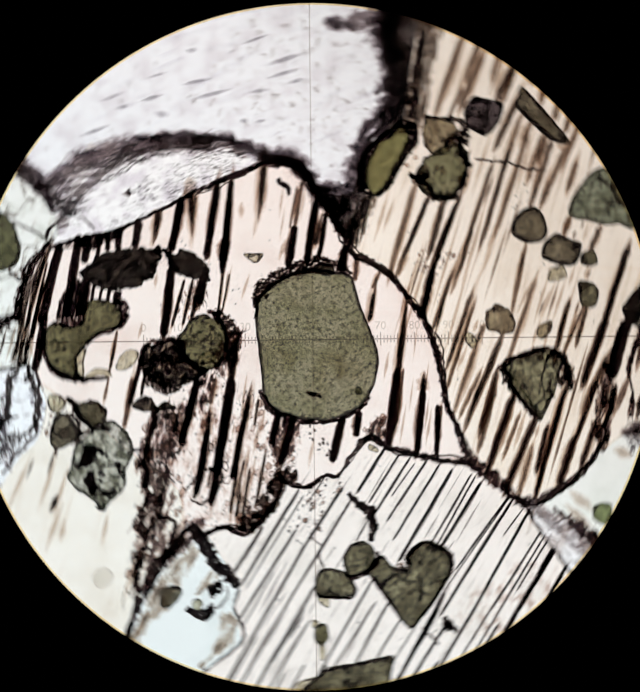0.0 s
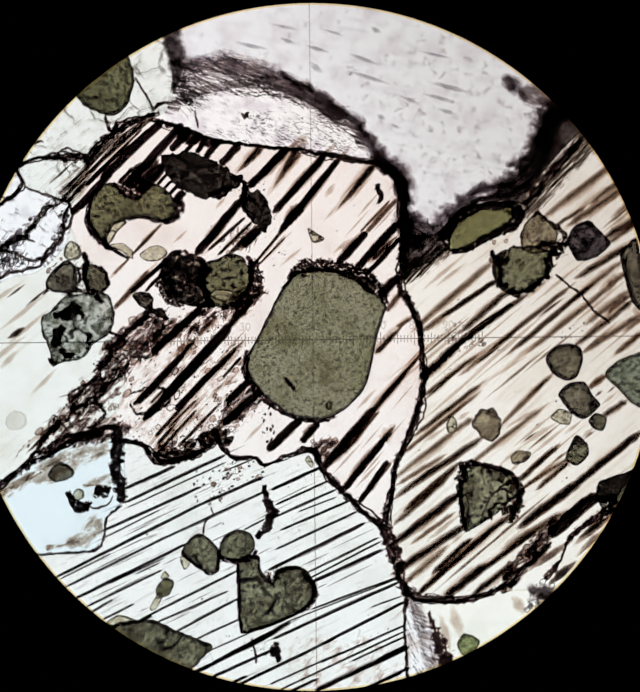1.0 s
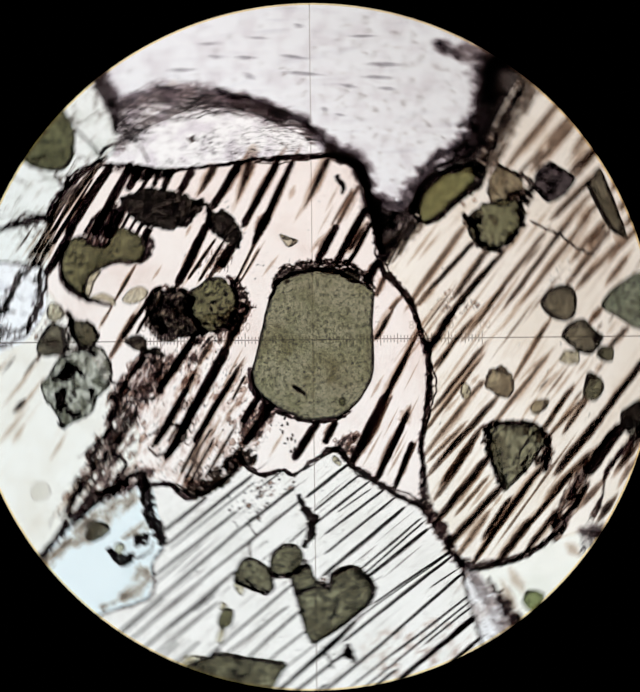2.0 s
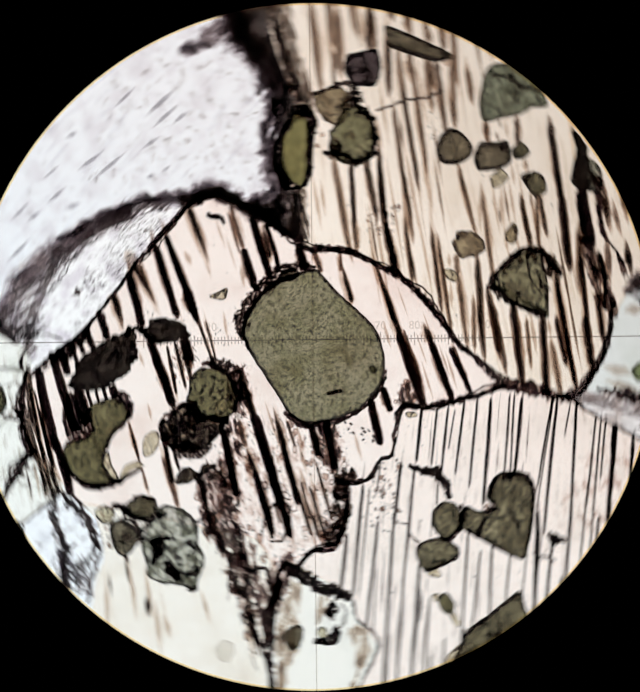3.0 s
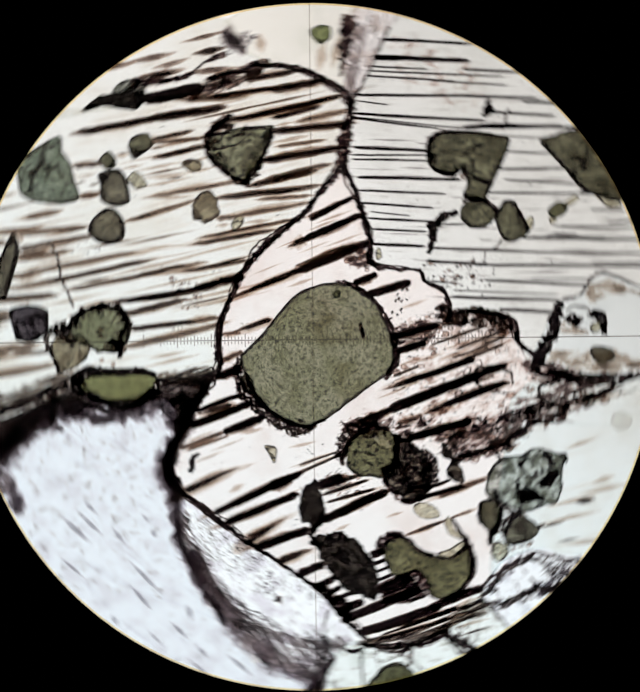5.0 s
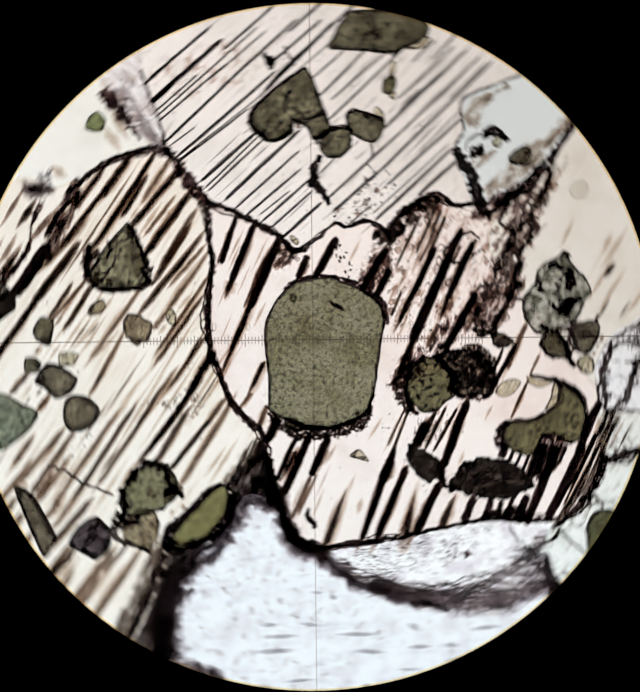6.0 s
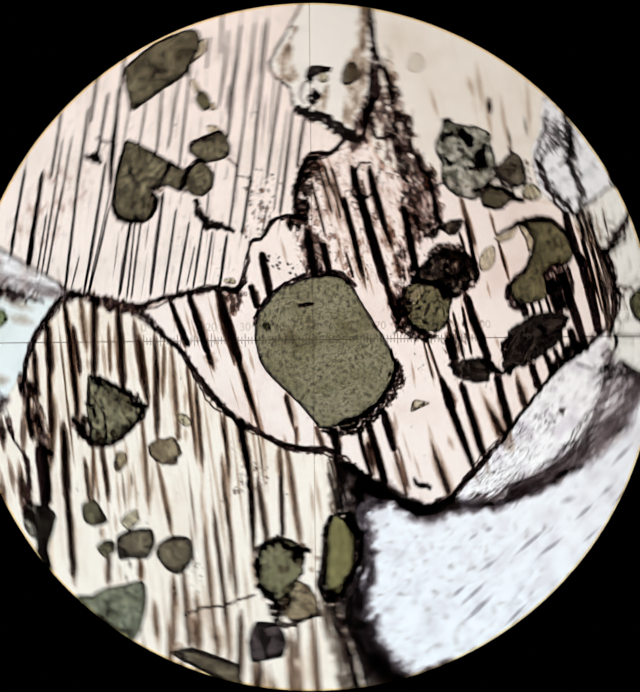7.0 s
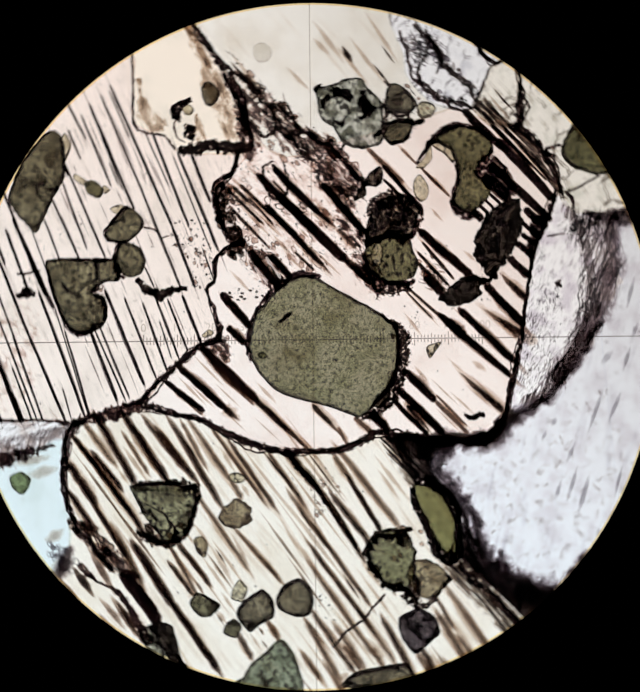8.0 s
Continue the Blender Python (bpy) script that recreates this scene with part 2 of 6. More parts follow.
OLIVE = inclusion_stuff("olive_spinel", rgb(146, 146, 124), rgb(132, 133, 108), dots=0.56, dot_size=3.2, blotch_size=70, dark=rgb(98, 94, 66), dark_size=90, dark_cover=(0.56, 0.8), dark_fine=3.0, rim_edge=(0.5, 1.05))
OLIVE_B = inclusion_stuff("yellow_olive_spinel", rgb(128, 126, 97), rgb(100, 98, 72), rim_edge=(0.5, 1.1), dots=0.25, dot_size=4.5, dark=rgb(44, 38, 28), dark_size=30, dark_cover=(0.62, 0.8), dark_fine=3.0, blotch_size=50, cover=(0.34, 0.66), ragged=1.8)
OLIVE_K = inclusion_stuff("clear_olive_spinel", rgb(134, 134, 98), rgb(120, 120, 86), rim_edge=(0.4, 0.8), dots=0.3, blotch_size=30)
OLIVE_C = inclusion_stuff("crusted_olive_spinel", rgb(126, 125, 97), rgb(104, 103, 78), rim_edge=(0.5, 0.95), dots=0.25, dot_size=4.5, dark=rgb(30, 24, 22), dark_size=34, dark_cover=(0.62, 0.8), dark_fine=2.5, blotch_size=40, ragged=3.0)
DRAB_C = inclusion_stuff("crusted_drab_spinel", rgb(150, 150, 128), rgb(106, 103, 86), rim_edge=(0.45, 0.85), dots=0.22, dot_size=5, dark=rgb(40, 34, 29), dark_size=40, dark_cover=(0.62, 0.76), dark_fine=4.0, blotch_size=44, ragged=2.4, cracks=60)
DRAB = inclusion_stuff("drab_olive_spinel", rgb(138, 136, 114), rgb(94, 90, 72), blotch_size=46, cover=(0.34, 0.66), dots=0.26, dot_size=6, dark=rgb(54, 48, 39), dark_size=50, dark_cover=(0.5, 0.72), dark_fine=4.5, cracks=110, ragged=1.5, rim_edge=(0.5, 1.12))
SMOKY = inclusion_stuff("smoky_brown_crystal", rgb(138, 132, 116), rgb(90, 84, 72), rim=rgb(14, 10, 12), blotch_size=36, cover=(0.36, 0.64), dots=0.22, dot_size=6, dark=rgb(60, 52, 46), dark_size=36, dark_cover=(0.55, 0.74), dark_fine=4.0, cracks=90, ragged=1.0, rim_edge=(0.5, 1.12))
INK = inclusion_stuff("near_black_ore", rgb(50, 45, 41), rgb(13, 9, 10), rim=rgb(10, 7, 9), blotch_size=7, cover=(0.4, 0.6), streak_turn=46, dots=0.5, dot_size=5, cracks=22, ragged=2.6, pale=rgb(80, 73, 67), pale_size=20)
TANGLE = inclusion_stuff("black_tangled_crystal", rgb(70, 62, 54), rgb(22, 16, 18), rim=rgb(12, 8, 10), blotch_size=16, cover=(0.4, 0.54), dots=0.4, cracks=16, ragged=2.0, pale=rgb(150, 140, 126), pale_size=15)
PLUM = inclusion_stuff("dark_plum_crystal", rgb(106, 97, 103), rgb(17, 12, 16), blotch_size=24, cover=(0.42, 0.58), dots=0.45, cracks=20, ragged=2.0)
STRAW = inclusion_stuff("straw_crystal", rgb(220, 216, 196), rgb(192, 185, 162), rim=rgb(36, 29, 28), rim_edge=(0.4, 1.0), dots=0.2, cracks=30)
BROWN = inclusion_stuff("tan_crystal", rgb(172, 162, 138), rgb(128, 116, 97), rim=rgb(40, 30, 28), rim_edge=(0.4, 1.0), blotch_size=40, dots=0.2, dot_size=5, dark=rgb(80, 68, 56), dark_size=34, dark_cover=(0.56, 0.74), dark_fine=3.0, cracks=60, ragged=1.8)
GHOST = inclusion_stuff("faint_grain", rgb(240, 238, 234), rgb(232, 230, 226), rim=rgb(196, 190, 190), rim_edge=(0.2, 0.9), dots=0.05)
GREEN = inclusion_stuff("pale_green_grain", rgb(152, 160, 118), rgb(120, 128, 90), rim=rgb(40, 40, 30), rim_edge=(0.5, 1.0), blotch_size=14, dots=0.2)
MINT = inclusion_stuff("grey_green_crystal", rgb(150, 160, 146), rgb(108, 116, 100), rim=rgb(34, 30, 25), blotch_size=50, cover=(0.36, 0.68), dots=0.25, dot_size=5, dark=rgb(62, 56, 46), dark_size=40, dark_cover=(0.6, 0.76), dark_fine=4.0, cracks=70, ragged=2.2, rim_edge=(0.45, 1.05))
SALTY = inclusion_stuff("mottled_grey_crystal", rgb(200, 203, 197), rgb(110, 112, 99), rim=rgb(18, 16, 15), blotch_size=34, cover=(0.44, 0.6), dark=rgb(40, 36, 34), dark_size=22, dark_cover=(0.57, 0.67), dark_fine=4.0, cracks=34, ragged=1.6, rim_edge=(0.45, 0.9))

CRACK = seam_stuff("black_crack_filling", rgb(20, 11, 15), rgb(150, 128, 126), 0.5, 0.8, 2.4, 9, tint=rgb(80, 60, 62), thready=0.55, net=12)
HAIR = seam_stuff("hairline_filling", rgb(40, 28, 30), rgb(160, 144, 140), 0.4, 0.75, 1.5, 8)
SMEAR = seam_stuff("ragged_black_filling", rgb(24, 14, 18), rgb(150, 122, 112), 0.5, 0.82, 2.4, 12, tint=rgb(84, 60, 58), thready=0.35)
SOOT = seam_stuff("dark_brown_rim_stain", rgb(26, 19, 22), rgb(190, 180, 182), 0.34, 0.85, 0.95, 30, soft=0.42, tint=rgb(112, 98, 101), thready=0.0, detail=2.0)
SOOT_PALE = seam_stuff("grey_brown_rim_stain", rgb(112, 98, 98), rgb(204, 197, 198), 0.3, 0.95, 1.4, 18, soft=0.36, tint=rgb(158, 146, 147), thready=0.5, detail=4.0)
DIRT = seam_stuff("brown_alteration", rgb(34, 24, 27), rgb(204, 188, 182), 0.6, 1.2, 3.0, 15, 2.6, 46, 0.0, 0.24, rgb(120, 98, 96), 34)
BAND = seam_stuff("brown_fibrous_band", rgb(78, 59, 60), rgb(204, 188, 183), 0.75, 1.6, 3.0, 8, 4.5, 46, 0.0, 0.24, rgb(140, 120, 117), 18)
SPOTTED = seam_stuff("grey_brown_spots", rgb(168, 160, 158), rgb(226, 222, 221), 1.9, 3.1, 3.4, 26, None, 0.0, 0.0, 0.7, rgb(200, 194, 192), None, 1.5)
VEIN = crystal("tan_streaked_feldspar", rgb(244, 242, 244), None, 0, rgb(226, 216, 210), 40, (0.45, 0.65), 0.06, streak=rgb(162, 142, 136), streak_turn=-66, streak_size=6, streak_long=7, streak_cover=(0.52, 0.68), speck=rgb(110, 96, 92), speck_size=12, speck_cover=(0.6, 0.68))
MURKY = seam_stuff("murky_black_rim", rgb(24, 17, 19), rgb(176, 164, 164), 0.34, 0.75, 1.0, 28, soft=0.36, tint=rgb(86, 73, 73), thready=0.2, detail=2.5)
HAZED = seam_stuff("grey_brown_haze", rgb(126, 108, 94), rgb(214, 202, 190), 0.6, 1.5, 2.6, 20, 2.0, 30, 0.0, 0.4, rgb(180, 162, 148))
GREYED = seam_stuff("grey_fibres", rgb(66, 58, 57), rgb(206, 200, 200), 0.55, 1.8, 3.0, 6, 8, -20, 0.0, 0.35, rgb(150, 140, 139))
FIBRES = seam_stuff("dark_fibres", rgb(26, 19, 20), rgb(150, 136, 126), 0.5, 0.98, 2.6, 4.5, 16, 45, 0.0)
FIBRES_B = seam_stuff("black_fibres", rgb(20, 12, 16), rgb(130, 110, 104), 0.4, 0.66, 2.0, 6, 9, 48, 0.0)
LAM_BLACK = lamella_stuff("black_lamella", rgb(22, 13, 16), rgb(112, 88, 82), 0.24, 0.5, 0.22, 0.3)
LAM_BROWN = lamella_stuff("brown_lamella", rgb(92, 75, 68), rgb(196, 178, 168), 0.3, 0.76, 0.36, 0.35)
LAM_FAINT = lamella_stuff("faint_brown_lamella", rgb(192, 176, 164), rgb(226, 215, 206), 0.36, 0.9, 0.42, 0.4)
LAM_DARK = lamella_stuff("dark_brown_lamella", rgb(37, 29, 28), rgb(147, 128, 117), 0.26, 0.64, 0.32, 0.35)
LAM_TAN = lamella_stuff("tan_brown_lamella", rgb(92, 77, 69), rgb(200, 185, 174), 0.3, 0.76, 0.4, 0.4)
LAM_UMBER = lamella_stuff("umber_lamella", rgb(52, 43, 40), rgb(170, 153, 143), 0.28, 0.7, 0.36, 0.4)
LAM_SMOKED = lamella_stuff("smoked_black_lamella", rgb(27, 20, 21), rgb(146, 127, 118), 0.26, 0.6, 0.32, 0.4)
LAM_FINE = lamella_stuff("fine_black_lamella", rgb(26, 18, 22), rgb(140, 130, 130), 0.25, 0.5, 0.22, 0.35)
LAM_THREAD = lamella_stuff("grey_thread_lamella", rgb(110, 102, 104), rgb(200, 195, 195), 0.4, 0.95, 0.3, 0.5)
LAM_GREY = lamella_stuff("grey_streak", rgb(150, 147, 150), rgb(216, 213, 216), 0.5, 1.0, 0.4, 0.6)
CRUMB = crumb_stuff("altered_grain_outline", rgb(40, 28, 30), (rgb(170, 148, 140), rgb(222, 206, 196)), 0.55, (0.3, 0.95))
CRUMB_DARK = crumb_stuff("dark_crust_grain", rgb(20, 13, 15), (rgb(58, 46, 44), rgb(150, 134, 124)), 0.2)
CRUMB_GREY = crumb_stuff("grey_flake", rgb(62, 54, 60), (rgb(130, 122, 128), rgb(206, 200, 205)), 0.6)
DUST = crumb_stuff("dark_dust", rgb(30, 22, 22), (rgb(46, 36, 34), rgb(92, 76, 70)), 0.0)
THREAD_DARK = thread_stuff("dark_loose_fibre", rgb(26, 18, 20), rgb(150, 128, 120))
THREAD_GREY = thread_stuff("grey_loose_fibre", rgb(58, 48, 52), rgb(176, 166, 168))
SMUDGE = seam_stuff("pale_brown_smudge", rgb(170, 150, 144), rgb(234, 223, 218), 1.25, 2.3, 3.2, 16, 2.2, 46, 0.0, 0.5, rgb(206, 190, 184))
BLACK = matt_black("matt_black_paint")
ETCH = tinted("etched_line", rgb(150, 142, 138))
ETCH_TICK = tinted("etched_tick", rgb(178, 171, 167))
ETCH_FAINT = tinted("fine_etched_line", rgb(208, 202, 198))
ETCH_NUMBER = tinted("faint_etched_number", rgb(226, 222, 218))
# tint that imitates the lens's yellow colour fringe, no real coating
COLOUR_FRINGE = tinted("yellow_colour_fringe", rgb(252, 232, 186))

# ---- mesh makers ----


def part(name, bm, material, parent, label=""):
    mesh = bpy.data.meshes.new(name)
    bm.to_mesh(mesh)
    bm.free()
    mesh.materials.append(material)
    ob = new(name, mesh)
    ob.parent = parent
    if label:
        tagged(ob, label)
    return ob


def through_points(points, step, closed, curved=True):
    """A line of even steps through the points (Catmull-Rom, or straight), with any further numbers carried along."""
    p = [np.array(q, float) for q in points]
    n, out = len(p), []
    for i in range(n if closed else n - 1):
        a, b = p[i], p[(i + 1) % n]
        before = p[i - 1] if closed or i else 2 * a - b
        after = p[(i + 2) % n] if closed or i + 2 < n else 2 * b - a
        count = max(1, int(np.hypot(*(b - a)[:2]) / step))
        for k in range(count):
            t = k / count
            if curved:
                m0, m1 = (b - before) * 0.4, (after - a) * 0.4
                q = (2 * t ** 3 - 3 * t ** 2 + 1) * a + (t ** 3 - 2 * t ** 2 + t) * m0 + (-2 * t ** 3 + 3 * t ** 2) * b + (t ** 3 - t ** 2) * m1
            else:
                q = a + (b - a) * t
            out.append(q)
    if not closed:
        out.append(p[-1])
    return out


def wobble(x, y, size, seed):
    v = noise.noise_vector(Vector((x / size, y / size, seed * 7.3)))
    w = noise.noise_vector(Vector((x / size * 2.7, y / size * 2.7, seed * 3.1 + 40)))
    return np.array((v[0] + 0.5 * w[0], v[1] + 0.5 * w[1]))


SEED = [0]


def slab(name, points, material, parent, label="", z0=SLIDE_TOP, z1=TOP, rim=3.0, rough=2.0, step=7.0, curved=True, clear_base=False, lump=14):
    """A crystal cut through: a closed prism with a worn, uneven outline and a bevelled upper edge."""
    SEED[0] += 1
    ring = [q[:2] + wobble(q[0], q[1], lump, SEED[0]) * rough for q in through_points(points, step, True, curved)]
    n = len(ring)
    area = sum(ring[i][0] * ring[(i + 1) % n][1] - ring[(i + 1) % n][0] * ring[i][1] for i in range(n))
    side = 1 if area > 0 else -1
    inner = []
    reach = 2 if rim < 5 else 3
    for i in range(n):
        d = ring[(i + reach) % n] - ring[i - reach]
        d = d / (np.hypot(*d) + 1e-9)
        inner.append(ring[i] + np.array((-d[1], d[0])) * side * rim)
    bm = bmesh.new()
    layer = bm.verts.layers.float.new("inner")

    def row(places, z, value):
        made = []
        for q in places:
            v = bm.verts.new(at(q[0], q[1], z))
            v[layer] = value
            made.append(v)
        return made

    foot = row(ring, z0, 0.0 if clear_base else 1.0)
    edge = row(ring, z1 - 3 * FINE, 0.0)
    top = row(inner, z1, 1.0)
    for i in range(n):
        j = (i + 1) % n
        bm.faces.new((foot[i], foot[j], edge[j], edge[i]))
        bm.faces.new((edge[i], edge[j], top[j], top[i]))
    bm.faces.new(top)
    bm.faces.new(foot[::-1])
    bmesh.ops.recalc_face_normals(bm, faces=bm.faces)
    return part(name, bm, material, parent, label)


def seam(name, points, material, parent, label="", rough=2.5, step=7.0, z1=TOP + 5 * FINE, z0=TOP - 10 * FINE, flat=0.45, curved=True, jag=0.5, jag_size=11.0):
    """A filled crack or stained rim along points (x, y, width): a long low mound, thin at its edges."""
    SEED[0] += 1
    line = through_points(points, step, False, curved)
    n = len(line)
    bm = bmesh.new()
    layer = bm.verts.layers.float.new("inner")
    run_layer, side_layer = bm.verts.layers.float.new("run"), bm.verts.layers.float.new("side")
    rows, run = [], SEED[0] * 500.0
    for i, q in enumerate(line):
        run += float(np.hypot(*(q - line[max(i - 1, 0)])[:2]))
        d = (line[min(i + 1, n - 1)] - line[max(i - 1, 0)])[:2]
        d = d / (np.hypot(*d) + 1e-9)
        side = np.array((-d[1], d[0]))
        mid = q[:2] + wobble(q[0], q[1], jag_size * 1.4, SEED[0]) * rough
        half = q[2] / 2 * 1.3 * (1 + jag * wobble(q[0], q[1], jag_size, SEED[0] + 50)[0])
        other = q[2] / 2 * 1.3 * (1 + jag * wobble(q[0], q[1], jag_size, SEED[0] + 90)[1])
        ends = 0.0 if i in (0, n - 1) else 1.0
        row = []
        for f, w, value in ((-1, half, 0.0), (-flat, half, ends), (flat, other, ends), (1, other, 0.0)):
            p = mid + side * f * w
            v = bm.verts.new(at(p[0], p[1], z1 if value else z0))
            v[layer], v[run_layer], v[side_layer] = value, run, f * w
            row.append(v)
        rows.append(row)
    for a, b in zip(rows, rows[1:]):
        for k in range(3):
            bm.faces.new((a[k], b[k], b[k + 1], a[k + 1]))
        bm.faces.new((a[3], b[3], b[0], a[0]))
    bm.faces.new(rows[0])
    bm.faces.new(rows[-1][::-1])
    bmesh.ops.recalc_face_normals(bm, faces=bm.faces)
    return part(name, bm, material, parent, label)


def stain(name, points, material, parent, label="", rim=18.0, rough=5.0, step=9.0):
    """A stained patch with a thin border."""
    return slab(name, points, material, parent, label, TOP - 10 * FINE, TOP + 4 * FINE, rim, rough, step, True, True)


def blade_meshes(shape, count=6):
    """Unit lamella blades: one unit long and wide, straight and uneven. A bar ends bluntly, a line more so, a soft one fades to its sides, a spear runs out to a thread at its far end, a spindle at both."""
    made = []
    r = random.Random(5 + len(shape))
    for k in range(count):
        bm = bmesh.new()
        layer, tip_layer = bm.verts.layers.float.new("inner"), bm.verts.layers.float.new("tip")
        rows = []
        stops = [-0.5, -0.46, -0.41, -0.34, -0.22, -0.1, 0.02, 0.14, 0.26, 0.34, 0.41, 0.46, 0.5]
        near, far = {"bar": (0.07, 0.07), "line": (0.05, 0.05), "soft": (0.17, 0.17), "spear": (0.08, 0.55), "spindle": (0.42, 0.42)}[shape]
        for x in stops:
            tip = min(1.0, (x + 0.5) / near, (0.5 - x) / far)
            w = ((0.7 + 0.3 * tip) if shape in ("bar", "line", "soft") else (0.25 + 0.75 * tip ** 0.7)) * r.uniform(0.92, 1.08)
            c = r.uniform(-0.05, 0.05)
            flat = 0.06 if shape == "soft" else 0.19
            left, right = -flat + r.uniform(-0.05, 0.05), flat + r.uniform(-0.05, 0.05)
            row = []
            for y, value in ((-0.5, 0.0), (left, 1.0), (right, 1.0), (0.5, 0.0)):
                v = bm.verts.new((x, c + y * w, 6 * FINE if value and 0 < tip else -10 * FINE))
                v[layer], v[tip_layer] = value, tip
                row.append(v)
            rows.append(row)
        for a, b in zip(rows, rows[1:]):
            for i in range(3):
                bm.faces.new((a[i], b[i], b[i + 1], a[i + 1]))
            bm.faces.new((a[3], b[3], b[0], a[0]))
        bm.faces.new(rows[0])
        bm.faces.new(rows[-1][::-1])
        bmesh.ops.recalc_face_normals(bm, faces=bm.faces)
        mesh = bpy.data.meshes.new("lamella")
        bm.to_mesh(mesh)
        bm.free()
        made.append(mesh)
    return made


BLADES = {}
PICK = random.Random(11)
LEVEL = [0]
SHUT_IN = []                           # outlines of the crystals at which lamellae end


def cut_short(row, steps=30):
    """The stretches of a blade that lie outside the shut-in crystals."""
    x0, y0, x1, y1, w = row
    spots = [(x0 + (x1 - x0) * k / steps, y0 + (y1 - y0) * k / steps) for k in range(steps + 1)]
    near = [o for o in SHUT_IN if min(p[0] for p in o) < max(x0, x1) and max(p[0] for p in o) > min(x0, x1) and min(p[1] for p in o) < max(y0, y1) and max(p[1] for p in o) > min(y0, y1)]
    free = [not any(inside(x, y, o) for o in near) for x, y in spots]
    made, start = [], None
    for k, f in enumerate(free + [False]):
        if f and start is None:
            start = k
        if not f and start is not None:
            if k - 1 - start >= 5:
                made.append(spots[start] + spots[k - 1] + (w,))
            start = None
    return made


def lamellae(parent, material, rows, name="lamella", wide=1.5, shape="bar", halo=None, spread=1.9):
    """Blades from (x, y) to (x, y), so wide; each an object on a shared mesh. halo: a fainter, wider blade that lies along each."""
    if halo:
        wider = []
        for x0, y0, x1, y1, w in rows:
            long = math.hypot(x1 - x0, y1 - y0) + 1e-6
            off, more = PICK.uniform(-0.35, 0.35) * w, PICK.uniform(0.0, 0.3)
            ox, oy, dx, dy = -(y1 - y0) / long * off, (x1 - x0) / long * off, (x1 - x0) * more, (y1 - y0) * more
            wider.append((x0 + ox - dx, y0 + oy - dy, x1 + ox + dx, y1 + oy + dy, w * spread * PICK.uniform(0.8, 1.15)))
        lamellae(parent, halo, wider, name, wide, "spindle" if shape in ("bar", "line", "soft") else shape)
    key = (material.name, shape)
    if key not in BLADES:
        BLADES[key] = []
        for mesh in blade_meshes(shape):
            mesh.materials.append(material)
            BLADES[key].append(mesh)
    for x0, y0, x1, y1, w in [piece for row in rows for piece in cut_short(row)]:
        ob = new(name, PICK.choice(BLADES[key]))
        ob.parent = parent
        LEVEL[0] = (LEVEL[0] + 37) % 101
        ob.location = at((x0 + x1) / 2, (y0 + y1) / 2, TOP + (1.5 + 8.0 * LEVEL[0] / 101) * FINE)
        ob.rotation_euler = (0, 0, math.atan2(y0 - y1, x1 - x0))
        ob.scale = (math.hypot(x1 - x0, y1 - y0) * UNIT * {"spear": 1.14, "spindle": 1.14, "soft": 1.3}.get(shape, 1.06), w * wide * UNIT, 1)


def inside(x, y, outline):
    hit = False
    for (x0, y0), (x1, y1) in zip(outline, outline[1:] + outline[:1]):
        if (y0 > y) != (y1 > y) and x < (x1 - x0) * (y - y0) / (y1 - y0) + x0:
            hit = not hit
    return hit


def places_in(outline, count, r, clustered=True):
    """Random places within an outline, gathered in loose clusters."""
    xs, ys = [p[0] for p in outline], [p[1] for p in outline]
    made = []
    while len(made) < count:
        if clustered and made and r.random() < 0.45:
            x, y = made[r.randrange(len(made))]
            x, y = x + r.gauss(0, 13), y + r.gauss(0, 13)
        else:
            x, y = r.uniform(min(xs), max(xs)), r.uniform(min(ys), max(ys))
        if inside(x, y, outline):
            made.append((x, y))
    return made


# ---- setting: the black tube, the lamp's pot ----


def ring_bm(outer, inner, z0, z1, centre=(0, 0), count=96, foot=None):
    bm = bmesh.new()
    loops = []
    for r, z in ((outer, z0), (outer, z1), (inner, z1), (foot or inner, z0)):
        loops.append([bm.verts.new((centre[0] + r * math.cos(2 * math.pi * i / count), centre[1] + r * math.sin(2 * math.pi * i / count), z)) for i in range(count)])
    for a, b in zip(loops, loops[1:] + loops[:1]):
        for i in range(count):
            j = (i + 1) % count
            bm.faces.new((a[i], a[j], b[j], b[i]))
    bmesh.ops.recalc_face_normals(bm, faces=bm.faces)
    return bm


def disc_bm(radius, z0, z1, count=96):
    bm = bmesh.new()
    low = [bm.verts.new((radius * math.cos(2 * math.pi * i / count), radius * math.sin(2 * math.pi * i / count), z0)) for i in range(count)]
    high = [bm.verts.new((v.co.x, v.co.y, z1)) for v in low]
    bm.faces.new(low[::-1])
    bm.faces.new(high)
    for i in range(count):
        j = (i + 1) % count
        bm.faces.new((low[i], low[j], high[j], high[i]))
    return bm


BASE_Z = -0.62
ground = part("floor", disc_bm(4.2, BASE_Z - 0.1, BASE_Z), BLACK, None)
tagged(ground, "matt black base plate under the lamp", "floor", kind="structure")

pot = new("stage_lamp")
tagged(pot, "round stage lamp in a black collar, switched on", "lamp")
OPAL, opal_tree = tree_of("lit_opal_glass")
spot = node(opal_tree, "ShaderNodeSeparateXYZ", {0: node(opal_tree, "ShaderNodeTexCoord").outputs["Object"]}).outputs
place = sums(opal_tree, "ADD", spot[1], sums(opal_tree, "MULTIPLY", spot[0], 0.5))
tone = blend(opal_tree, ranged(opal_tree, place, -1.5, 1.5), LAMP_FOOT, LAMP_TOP)
